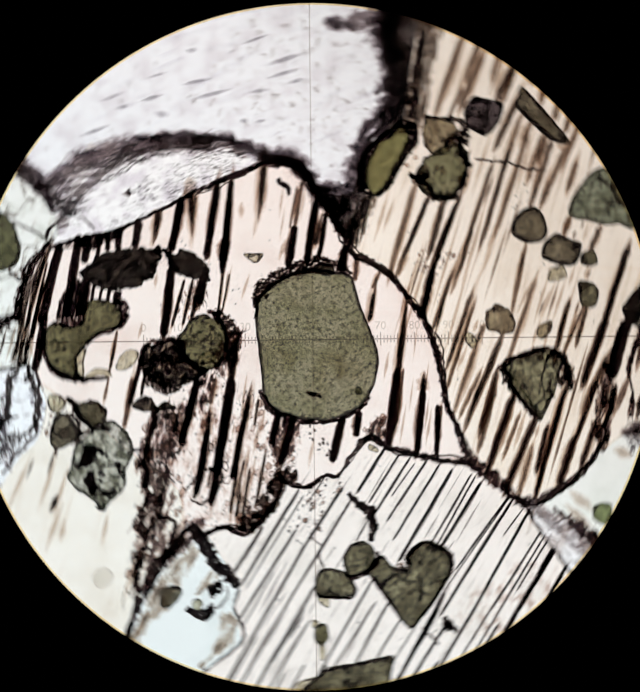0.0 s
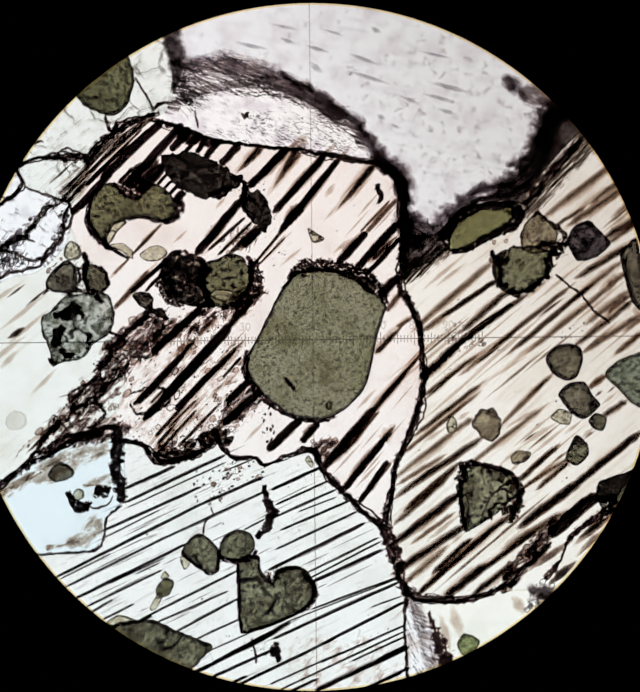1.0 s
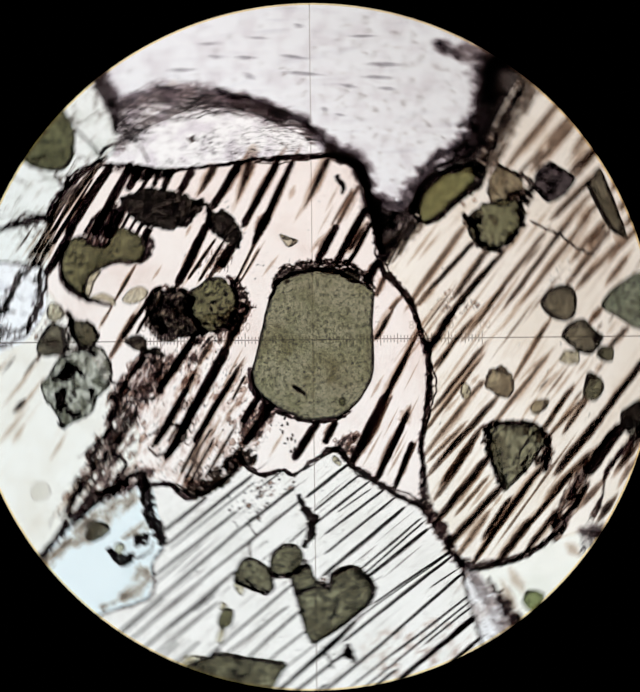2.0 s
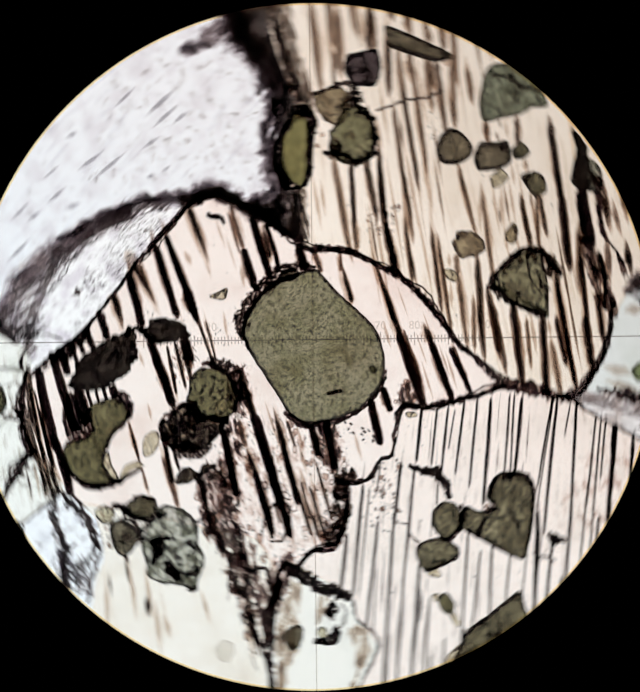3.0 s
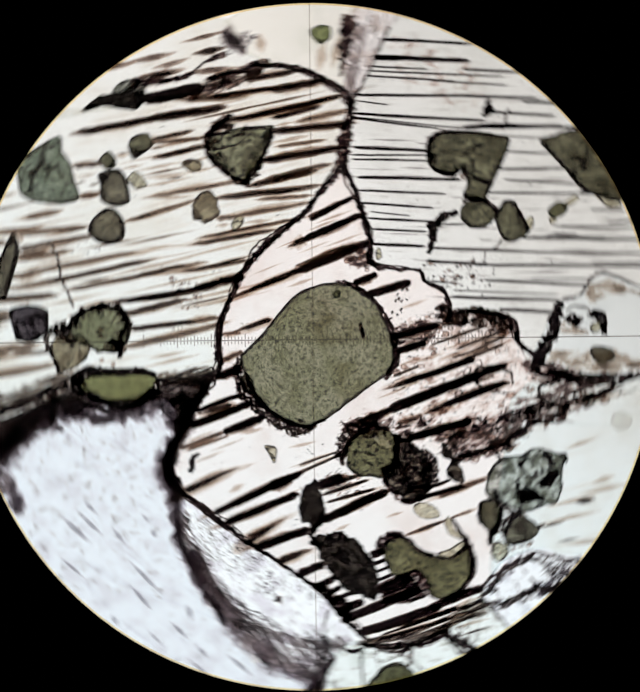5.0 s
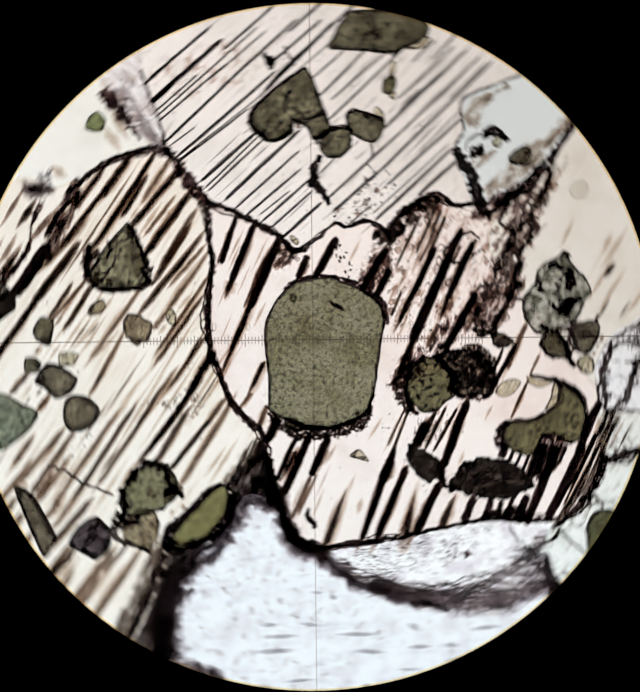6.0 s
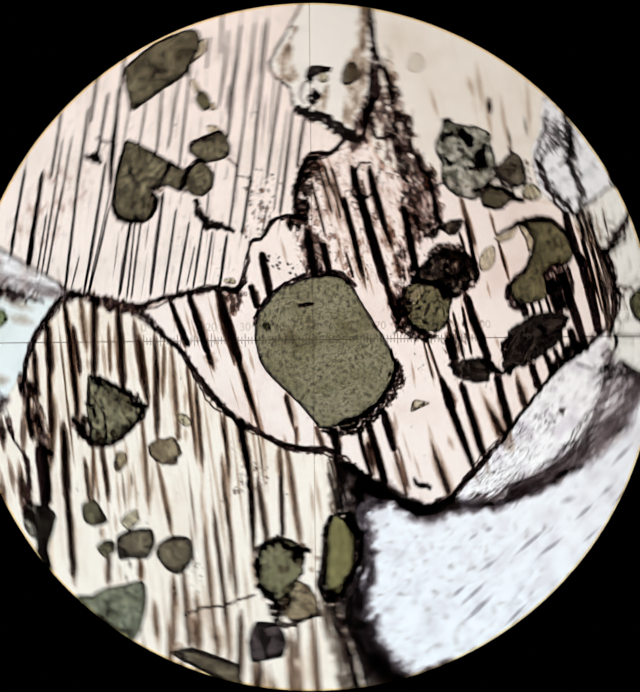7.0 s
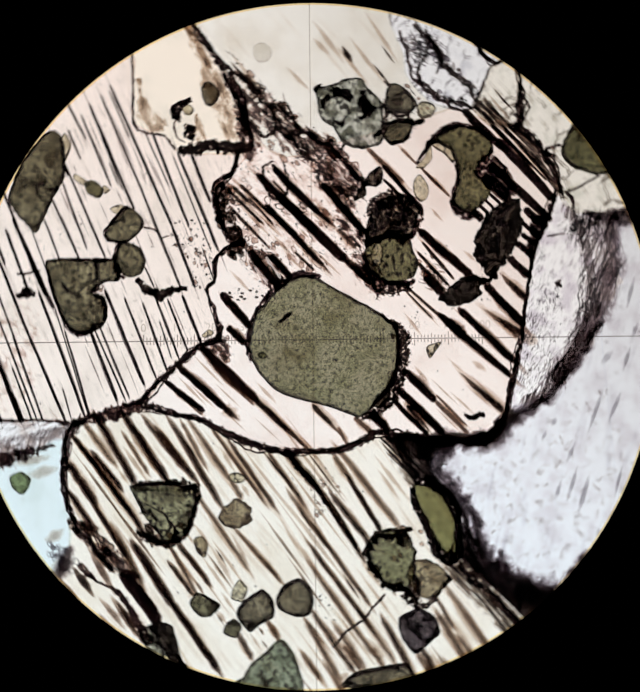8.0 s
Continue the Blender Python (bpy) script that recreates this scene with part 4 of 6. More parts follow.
lamellae(main, LAM_BROWN, [(835, 530, 906, 455, 9), (822, 528, 890, 458, 5), (860, 905, 955, 806, 5), (774, 1028, 855, 936, 6), (450, 754, 492, 712, 10), (877, 708, 912, 667, 10), (900, 745, 940, 722, 7), (690, 348, 652, 388, 8), (312, 562, 372, 500, 6),
                           (262, 612, 352, 520, 5), (262, 690, 340, 606, 10), (845, 1095, 880, 1052, 7)], halo=LAM_FAINT)
lamellae(main, LAM_FAINT, [(744, 449, 766, 416, 12), (760, 575, 802, 540, 9), (398, 545, 430, 515, 6), (495, 470, 520, 440, 8), (548, 1000, 600, 948, 8), (805, 930, 850, 884, 7), (640, 600, 690, 560, 7), (380, 815, 440, 752, 9), (420, 930, 470, 880, 9), (462, 905, 520, 850, 8)], shape="spindle")

# faint streaks of the cream crystal
lamellae(left, LAM_FAINT, [(-40, 820, 60, 745, 12), (0, 735, 110, 650, 10), (-60, 700, 60, 620, 10), (20, 765, 110, 690, 9), (0, 820, 40, 780, 12), (70, 880, 130, 820, 9), (40, 1010, 150, 920, 12), (100, 640, 160, 590, 8)], shape="spindle")
lamellae(left, LAM_DARK, [(20, 752, 58, 728, 12), (60, 1010, 150, 925, 10), (62, 680, 110, 640, 5), (20, 660, 60, 630, 5)], shape="spindle")

# lamellae of the right crystal
lamellae(right, LAM_FAINT, [(960, 662, 1060, 582, 9), (990, 655, 1060, 602, 8), (1180, 694, 1256, 636, 12), (1139, 844, 1252, 763, 12), (1290, 512, 1375, 440, 9), (1175, 1022, 1270, 960, 11), (1330, 892, 1400, 852, 12), (1410, 800, 1480, 750, 12),
                            (1100, 872, 1195, 815, 8), (1140, 980, 1215, 935, 8), (950, 1010, 1060, 940, 9), (1300, 1015, 1350, 975, 9), (1325, 805, 1405, 740, 9)], shape="spindle")
lamellae(right, LAM_TAN, [(951, 740, 1118, 602, 14), (963, 752, 1020, 712, 12), (1050, 850, 1166, 762, 11), (1208, 797, 1397, 655, 11), (1300, 518, 1412, 446, 15), (1243, 500, 1400, 384, 14), (1300, 692, 1425, 598, 12), (1328, 807, 1450, 730, 12), (1397, 813, 1452, 772, 11),
                            (1126, 976, 1246, 863, 10), (900, 1077, 1064, 956, 12), (1050, 1064, 1222, 938, 10), (913, 1027, 1072, 906, 9), (900, 1097, 998, 1040, 10), (911, 1320, 998, 1250, 12), (1328, 895, 1392, 849, 12)], shape="soft", wide=1.65, halo=LAM_FAINT, spread=1.3)
lamellae(right, LAM_TAN, [(1330, 600, 1450, 520, 12), (1400, 500, 1520, 415, 14), (1450, 620, 1560, 545, 14), (1380, 720, 1500, 632, 10), (1420, 760, 1540, 680, 12), (1460, 450, 1540, 395, 12), (1350, 470, 1440, 405, 12),
                            (1380, 660, 1470, 600, 12), (1430, 430, 1500, 380, 14), (1440, 720, 1520, 660, 13), (1165, 1122, 1290, 1045, 8), (930, 1230, 1015, 1172, 9), (1140, 1245, 1265, 1175, 13), (1335, 742, 1460, 650, 13), (1040, 1262, 1110, 1205, 8)], shape="soft", wide=1.65, halo=LAM_FAINT, spread=1.3)
lamellae(right, LAM_UMBER, [(1054, 752, 1152, 670, 13), (1123, 791, 1290, 665, 10), (1168, 797, 1336, 665, 10), (1317, 638, 1462, 552, 13), (1300, 797, 1432, 700, 13), (1254, 529, 1330, 484, 8), (1374, 553, 1460, 505, 14), (944, 983, 1084, 881, 11),
                           (963, 898, 1072, 818, 9), (900, 1121, 1078, 1006, 13), (919, 1152, 1028, 1063, 12), (894, 1183, 998, 1097, 13), (1164, 1102, 1254, 1026, 11), (1214, 1115, 1280, 1062, 9), (1277, 1064, 1336, 1026, 11), (1352, 962, 1414, 924, 12)], shape="soft", wide=1.65, halo=LAM_FAINT, spread=1.3)
lamellae(right, LAM_SMOKED, [(957, 860, 1030, 792, 18), (1020, 797, 1182, 687, 12), (1014, 717, 1130, 642, 10), (889, 1229, 1034, 1125, 15), (894, 1293, 1040, 1200, 16), (975, 1299, 1052, 1233, 12), (994, 1297, 1140, 1183, 13), (1082, 1297, 1204, 1214, 11), (1177, 1196, 1304, 1107, 17),
                            (1302, 1104, 1442, 1000, 14), (1000, 1357, 1085, 1292, 16), (1062, 1352, 1150, 1288, 13), (1470, 560, 1540, 510, 14), (1190, 1290, 1235, 1245, 12), (940, 1345, 1000, 1296, 10)], shape="soft", wide=1.65, halo=LAM_FAINT, spread=1.4)
lamellae(right, LAM_FINE, [(1044, 772, 1150, 702, 4), (1060, 766, 1110, 742, 5), (960, 910, 1030, 852, 4), (1180, 1010, 1210, 990, 3), (930, 1100, 990, 1056, 4), (1210, 650, 1262, 612, 4), (1222, 728, 1275, 690, 4), (1080, 830, 1130, 795, 4)], shape="spindle", halo=LAM_FAINT)
RIGHT_FIELD = [(950, 700), (1130, 690), (1290, 590), (1430, 330), (1500, 480), (1540, 700), (1500, 920), (1380, 1040), (1220, 1180), (1080, 1320), (960, 1330), (910, 1260), (930, 1100), (965, 900)]
STREW = random.Random(77)


def strewn(parent, outline, count, lengths, widths, slope, material, shape="spindle"):
    """Fine streaks at random places of a crystal, all along its slope (degrees)."""
    rows = []
    for x, y in places_in(outline, count, STREW, False):
        half, a = STREW.uniform(*lengths) / 2, radians(slope + STREW.gauss(0, 0.8))
        rows.append((x - half * math.cos(a), y + half * math.sin(a), x + half * math.cos(a), y - half * math.sin(a), STREW.uniform(*widths)))
    lamellae(parent, material, rows, shape=shape)


strewn(right, RIGHT_FIELD, 34, (120, 300), (4, 9), 37.5, LAM_FAINT)
strewn(right, RIGHT_FIELD, 16, (90, 240), (4, 8), 37.5, LAM_TAN)
strewn(main, [(560, 570), (640, 420), (760, 370), (860, 400), (890, 520), (760, 590), (660, 600)], 12, (30, 90), (3, 6), 47, LAM_FAINT)
strewn(main, [(330, 900), (470, 720), (540, 740), (540, 850), (420, 1000), (340, 980)], 16, (30, 110), (3, 6), 46, LAM_FAINT)
strewn(main, [(880, 880), (940, 800), (950, 900), (880, 1040), (800, 1110), (760, 1060)], 8, (40, 100), (3, 6), 47, LAM_FAINT)
strewn(lower, [(230, 1210), (480, 1080), (600, 1050), (700, 1060), (850, 1260), (890, 1500), (500, 1480), (230, 1380)], 34, (40, 160), (2, 4), 24.5, LAM_THREAD)
lamellae(far_right, LAM_BLACK, [(1236, 1222, 1400, 1092, 22), (1262, 1190, 1330, 1140, 10)])
lamellae(far_right, LAM_DARK, [(1230, 1335, 1295, 1285, 15), (1300, 1232, 1378, 1178, 11)], shape="spindle")
lamellae(far_right, LAM_BROWN, [(1295, 1272, 1363, 1210, 14), (1185, 1302, 1290, 1235, 14), (1290, 1245, 1380, 1180, 16), (1330, 1270, 1420, 1200, 14), (1250, 1370, 1330, 1300, 10), (1400, 1210, 1480, 1150, 16)], shape="spindle")

# fine lamellae of the lower crystal
lamellae(lower, LAM_FINE, [(277, 1097, 388, 1050, 7), (283, 1126, 500, 1029, 6), (289, 1137, 500, 1046, 3), (231, 1189, 443, 1100, 6), (231, 1206, 351, 1149, 3), (123, 1291, 454, 1134, 6), (454, 1134, 586, 1080, 6), (129, 1297, 237, 1246, 3), (143, 1314, 374, 1206, 5),
                           (374, 1206, 590, 1112, 5), (166, 1340, 405, 1230, 6), (189, 1360, 351, 1286, 5), (223, 1391, 289, 1360, 4), (306, 1394, 520, 1293, 5), (346, 1400, 500, 1337, 4), (386, 1423, 527, 1353, 5), (434, 1440, 527, 1400, 4), (466, 1497, 600, 1432, 8)], wide=1.35, shape="line", halo=LAM_THREAD, spread=1.4)
lamellae(lower, LAM_FINE, [(500, 1063, 575, 1034, 3), (611, 1106, 718, 1060, 6), (620, 1140, 735, 1091, 5), (614, 1169, 752, 1111, 5), (631, 1197, 782, 1137, 5), (620, 1240, 798, 1163, 5), (603, 1286, 813, 1190, 7), (683, 1297, 844, 1223, 4), (694, 1307, 850, 1232, 4),
                           (697, 1317, 852, 1250, 7), (700, 1377, 894, 1311, 4), (614, 1440, 890, 1325, 6), (500, 1480, 640, 1410, 8), (706, 1463, 902, 1370, 6), (717, 1497, 902, 1422, 4), (843, 1497, 906, 1468, 8), (786, 1497, 902, 1448, 4), (545, 1196, 590, 1174, 4), (640, 1405, 890, 1316, 3)], wide=1.35, shape="line", halo=LAM_THREAD, spread=1.4)
lamellae(lower, LAM_FINE, [(440, 1512, 610, 1432, 6), (465, 1528, 605, 1470, 6), (520, 1548, 705, 1466, 6), (600, 1545, 760, 1480, 4), (620, 1558, 900, 1437, 4), (705, 1560, 906, 1474, 9), (820, 1560, 910, 1518, 6), (330, 1560, 460, 1500, 6), (400, 1590, 540, 1530, 6), (560, 1600, 700, 1540, 6),
                           (720, 1600, 890, 1530, 6), (150, 1400, 240, 1350, 5), (270, 1415, 330, 1388, 4), (671, 1157, 752, 1128, 3), (831, 1377, 895, 1356, 3), (240, 1310, 360, 1258, 3), (300, 1290, 350, 1268, 3), (466, 1466, 558, 1428, 3)], wide=1.35, shape="line", halo=LAM_THREAD, spread=1.4)

# streaks of the cloudy crystal
lamellae(cloud, LAM_GREY, [(800, 122, 870, 150, 10), (795, 160, 900, 196, 10), (985, 192, 1078, 218, 12), (970, 218, 1052, 242, 10), (715, 140, 745, 168, 14), (650, 85, 685, 100, 10), (545, 92, 625, 112, 9), (705, 102, 760, 120, 9), (918, 222, 965, 242, 10),
                           (855, 65, 880, 80, 12), (1000, 252, 1050, 268, 10), (740, 65, 800, 85, 7), (960, 120, 1040, 140, 7), (865, 262, 885, 275, 12), (830, 300, 850, 312, 10), (620, 50, 700, 70, 8), (890, 285, 920, 295, 8)], name="streak", shape="spindle")
lamellae(wedge, LAM_FAINT, [(150, 440, 215, 375, 8), (165, 455, 222, 395, 8), (130, 420, 200, 360, 7), (180, 400, 232, 345, 9)], name="streak", shape="spindle")
lamellae(main, LAM_DARK, [(205, 410, 300, 315, 7), (190, 462, 240, 408, 9), (215, 395, 330, 285, 5)])
lamellae(wedge, LAM_DARK, [(140, 432, 212, 362, 6), (158, 448, 226, 382, 7), (120, 405, 175, 356, 5), (172, 428, 205, 396, 5)], name="streak", shape="spindle")
lamellae(base, LAM_FAINT, [(1010, 1380, 1030, 1450, 24), (985, 1400, 1005, 1480, 16), (1150, 1360, 1175, 1400, 20)], name="streak", shape="spindle")


# stained rims and altered patches
FAR_PATCH = [(1105, 1345), (1150, 1280), (1200, 1222), (1248, 1176), (1266, 1196), (1228, 1252), (1182, 1315), (1140, 1352)]
stain("stain", [(405, 128), (520, 120), (610, 134), (700, 188), (775, 241), (838, 296), (852, 352), (812, 322), (740, 268), (660, 232), (560, 214), (480, 222), (420, 252), (378, 256), (402, 200)], GREYED, lens, "grey fibrous stain", 34, 4, 14)
stain("stain", [(760, 150), (900, 90), (1050, 60), (1180, 160), (1225, 230), (1210, 370), (1120, 430), (1040, 460), (980, 505), (950, 440), (880, 360), (830, 270)], SPOTTED, cloud, "cloudy grey-brown spots", 40, 12)
stain("stain", [(1140, 490), (1190, 450), (1250, 385), (1325, 305), (1440, 235), (1462, 282), (1368, 358), (1280, 436), (1205, 512)], FIBRES, right, "dark fibrous stain", 12)
stain("stain", [(1180, 470), (1240, 400), (1320, 318), (1430, 236), (1442, 262), (1340, 338), (1264, 414), (1206, 484)], FIBRES_B, right, "dark fibrous stain", 10)
stain("stain", [(918, 600), (1000, 560), (1030, 580), (980, 620), (925, 655)], FIBRES, right, "dark fibrous stain", 8)
stain("stain", [(270, 400), (300, 372), (345, 350), (372, 352), (362, 380), (340, 408), (316, 430), (292, 422)], FIBRES_B, main, "black fibrous stain", 8, 3)
stain("stain", [(405, 282), (440, 288), (520, 312), (500, 335), (450, 325), (415, 320)], FIBRES_B, main, "black fibrous stain", 8, 3)
stain("stain", [(196, 362), (250, 310), (350, 256), (366, 264), (270, 330), (215, 385)], FIBRES, main, "dark fibrous stain", 6, 3)
stain("stain", [(345, 688), (374, 722), (345, 765), (285, 825), (240, 868), (215, 850), (255, 785), (300, 725)], BAND, main, "dark brown fibrous band", 10, 6)
stain("stain", [(150, 880), (190, 868), (215, 850), (238, 866), (215, 905), (150, 945), (90, 1000), (70, 1000), (120, 930)], BAND, main, "dark brown fibrous band", 10, 6)
stain("stain", [(380, 720), (440, 690), (500, 700), (470, 740), (400, 770)], DIRT, main, "brown speckled alteration", 14)
stain("stain", [(230, 770), (330, 690), (385, 720), (370, 790), (310, 820), (280, 870), (220, 930), (160, 940), (150, 890), (210, 830)], DIRT, main, "brown speckled alteration", 12)
stain("stain", [(160, 940), (250, 930), (300, 960), (260, 990), (200, 1000), (110, 1010), (80, 1020)], DIRT, main, "brown speckled alteration", 8)
stain("stain", FAR_PATCH, DIRT, far_right, "brown speckled alteration", 10)
stain("stain", [(135, 425), (195, 360), (236, 325), (250, 345), (205, 410), (168, 452)], FIBRES, wedge, "dark fibrous stain", 10, 4)
stain("stain", [(90, 1230), (150, 1200), (200, 1150), (228, 1165), (222, 1205), (190, 1232)], HAZED, bluish, "grey-brown haze", 12)
stain("stain", [(-60, 1130), (0, 1085), (60, 1042), (150, 998), (240, 985), (255, 1020), (195, 1045), (150, 1075), (90, 1090), (20, 1112)], HAZED, bluish, "grey-brown haze", 16)
stain("stain", [(175, 1090), (210, 1068), (250, 1060), (245, 1095), (205, 1100)], HAZED, bluish, "tan haze", 10)
stain("stain", [(905, 1345), (935, 1365), (975, 1440), (990, 1520), (950, 1530), (925, 1440)], GREYED, vein, "grey haze", 8)
stain("stain", [(500, 690), (540, 650), (600, 640), (615, 660), (560, 715), (505, 730)], DIRT, main, "brown speckled alteration", 10)
stain("stain", [(490, 950), (520, 890), (570, 870), (600, 890), (580, 930), (530, 960)], DIRT, main, "brown speckled alteration", 10)
stain("stain", [(700, 1000), (745, 985), (760, 1010), (735, 1040), (705, 1030)], DIRT, main, "brown speckled alteration", 8)

# filled cracks along the crystals' borders


def winding(points, parent, label, hairs=2, rough=2.5):
    """A main crack with thin side cracks that leave it and join it again."""
    seam("crack", points, CRACK, parent, label, rough)
    r = random.Random(len(points) * 7 + int(points[0][0]))
    for k in range(hairs):
        side = [(x + r.uniform(-0.8, 0.8) * w, y + r.uniform(-0.8, 0.8) * w, r.uniform(3.0, 6.0)) for x, y, w in points]
        seam("crack", side, HAIR, parent, "hairline crack", 4.0, z1=TOP + (5.6 + 0.5 * k) * FINE)


winding([(918, 560, 20), (915, 620, 22), (908, 652, 16), (930, 688, 20), (952, 738, 15), (955, 800, 13), (957, 870, 17), (945, 930, 19), (920, 997, 17), (893, 1052, 15), (880, 1112, 16), (862, 1192, 22)], main, "black winding crack")
winding([(868, 1200, 24), (825, 1172, 15), (790, 1138, 16), (750, 1094, 17), (725, 1060, 13), (703, 1022, 18), (672, 1017, 12)], main, "black winding crack")
seam("crack", [(860, 1190, 22), (880, 1250, 34), (896, 1310, 22), (908, 1345, 16), (903, 1420, 6), (908, 1560, 10)], SMEAR, lower, "ragged black crack", flat=0.6)
winding([(898, 1325, 18), (935, 1357, 24), (1000, 1368, 18), (1060, 1364, 16), (1105, 1348, 12), (1160, 1325, 10)], right, "black winding crack")
winding([(350, 258, 8), (420, 284, 16), (500, 313, 9), (600, 329, 8), (690, 339, 10), (760, 352, 13), (840, 367, 12), (890, 392, 20), (918, 425, 18), (918, 500, 16), (920, 580, 18)], main, "black winding crack")
seam("stain_rim", [(398, 20, 40), (404, 80, 46), (412, 122, 38), (412, 165, 24), (402, 208, 8)], SOOT, cloud, "dark blurred rim", jag=0.3, jag_size=34.0, step=12.0)
seam("stain_rim", [(412, 140, 40), (520, 140, 50), (600, 158, 56), (680, 200, 54), (740, 238, 50), (790, 275, 40)], SOOT_PALE, cloud, "grey blurred rim", flat=0.15, jag=0.3, jag_size=34.0, step=12.0)
seam("stain_rim", [(640, 158, 10), (700, 196, 24), (755, 232, 26), (815, 276, 32), (850, 335, 34), (905, 385, 44), (932, 430, 46), (920, 500, 48), (935, 560, 50)], SOOT, cloud, "dark blurred rim", rough=8, flat=0.1, jag=0.6, jag_size=26.0, step=12.0)
seam("stain_rim", [(925, 470, 24), (950, 512, 40), (985, 528, 46), (1030, 488, 48), (1080, 452, 46), (1140, 436, 44), (1195, 400, 46), (1220, 350, 50), (1236, 300, 52), (1262, 250, 52), (1300, 205, 50)], SOOT, cloud, "dark blurred rim", rough=16, flat=0.1, jag=0.8, jag_size=24.0, step=12.0)
seam("stain_rim", [(1000, 548, 16), (1030, 500, 18), (1085, 468, 18), (1140, 454, 30), (1190, 424, 52), (1228, 380, 60), (1250, 325, 64), (1286, 264, 66), (1360, 196, 66)], MURKY, dark_ground, "murky black rim", rough=14, flat=0.3, jag=0.6, jag_size=30.0, step=10.0)
seam("stain_rim", [(868, 376, 14), (902, 404, 22), (920, 445, 26), (924, 500, 36), (936, 545, 48), (975, 560, 34)], MURKY, dark_ground, "murky black rim", rough=9, flat=0.3, jag=0.6, jag_size=26.0, step=10.0)
seam("stain_rim", [(1148, 176, 16), (1168, 198, 36), (1190, 224, 26), (1210, 240, 12)], SOOT, cloud, "dark blurred spot", rough=8, flat=0.2, jag=0.3, jag_size=34.0, step=12.0)
seam("stain_rim", [(1185, 215, 20), (1215, 225, 50), (1245, 236, 50), (1262, 250, 30)], SOOT_PALE, cloud, "grey blurred rim", rough=8, jag=0.3, jag_size=26.0, step=12.0)
seam("stain_rim", [(1215, 360, 30), (1185, 378, 46), (1170, 398, 30)], SOOT, cloud, "dark blurred spot", flat=0.2, jag=0.3, jag_size=34.0, step=12.0)
seam("stain_rim", [(1092, 445, 20), (1100, 428, 24), (1110, 412, 14)], SOOT, cloud, "dark blurred spot", jag=0.3, jag_size=34.0, step=12.0)
winding([(366, 250, 12), (300, 274, 18), (230, 322, 22), (198, 362, 10)], main, "black winding crack")
winding([(210, 345, 12), (160, 345, 26), (130, 345, 14), (90, 345, 7), (50, 364, 6), (60, 408, 6), (0, 455, 6), (-50, 480, 6)], upper_left, "black winding crack")
seam("crack", [(60, 408, 5), (110, 428, 7), (160, 448, 8), (170, 480, 7), (150, 520, 9), (120, 560, 9), (90, 590, 7), (40, 600, 9), (-20, 620, 8)], HAIR, altered, "grey winding crack", rough=5)
seam("crack", [(-10, 560, 9), (40, 520, 8), (70, 530, 6), (90, 535, 4)], HAIR, altered, "grey winding crack", rough=6)
winding([(-60, 1120, 12), (0, 1078, 14), (60, 1036, 18), (110, 1015, 15), (160, 985, 14), (230, 968, 14)], left, "thick black crack")
seam("crack", [(150, 900, 10), (190, 868, 9), (240, 815, 12), (260, 770, 10), (300, 735, 14), (345, 700, 20)], SMEAR, main, "ragged brown-black crack", rough=6, flat=0.6)
seam("crack", [(60, 1025, 8), (120, 960, 10), (160, 925, 9), (215, 880, 8), (260, 850, 8), (300, 800, 8)], SMEAR, main, "ragged brown-black crack", rough=5)
seam("crack", [(154, 877, 6), (190, 862, 9), (225, 848, 10), (240, 864, 12), (225, 888, 9), (185, 905, 9), (150, 926, 8)], TANGLED, main, "dark outline of an altered grain", rough=3)
seam("crack", [(183, 915, 8), (205, 902, 10), (224, 906, 10), (232, 934, 10), (205, 955, 9), (188, 958, 6)], TANGLED, main, "dark outline of an altered grain", rough=3)
seam("crack", [(290, 885, 5), (330, 870, 8), (372, 876, 7), (380, 900, 8), (350, 925, 8), (310, 930, 7), (292, 905, 6)], TANGLED, main, "dark outline of an altered grain", rough=4)
seam("crack", [(60, 1020, 6), (110, 995, 8), (160, 975, 10), (220, 962, 12), (265, 958, 16)], SMEAR, left, "ragged black crack", rough=6, flat=0.6)
seam("crack", [(148, 1098, 8), (154, 1124, 16), (168, 1136, 26), (186, 1136, 20), (198, 1122, 8)], BLOT, bluish, "black ragged speck", rough=5, flat=0.7)
seam("crack", [(204, 1114, 8), (216, 1104, 22), (232, 1104, 20), (242, 1090, 10)], BLOT, bluish, "black ragged speck", rough=5, flat=0.7)
seam("crack", [(195, 1136, 4), (215, 1142, 6), (240, 1130, 4), (250, 1110, 4)], HAIR, bluish, "thin crooked crack", rough=4)
seam("crack", [(868, 414, 6), (862, 432, 14), (870, 448, 12), (863, 468, 8)], BLOT, main, "black ragged speck", rough=4)
seam("crack", [(262, 955, 26), (262, 1000, 32), (258, 1050, 28), (268, 1100, 26), (268, 1140, 14)], BLOT, bluish, "ragged black smear", rough=8, flat=0.45)
seam("crack", [(575, 586, 18), (590, 628, 26), (572, 670, 24), (538, 702, 16)], TANGLED, main, "tangled black crust", rough=6, z1=IZ + 4 * FINE)
seam("crack", [(372, 600, 16), (366, 632, 18), (380, 668, 18), (420, 690, 14)], TANGLED, main, "tangled black crust", rough=6, z1=IZ + 4 * FINE)
winding([(270, 985, 12), (320, 1000, 14), (355, 1042, 18), (420, 1028, 14), (470, 1005, 10), (490, 982, 14), (470, 975, 8)], lower, "black winding crack")
winding([(485, 985, 14), (505, 1015, 10), (530, 1036, 10), (575, 1034, 7), (595, 1052, 7), (640, 1036, 7), (690, 1015, 14)], lower, "thin winding crack", rough=4)
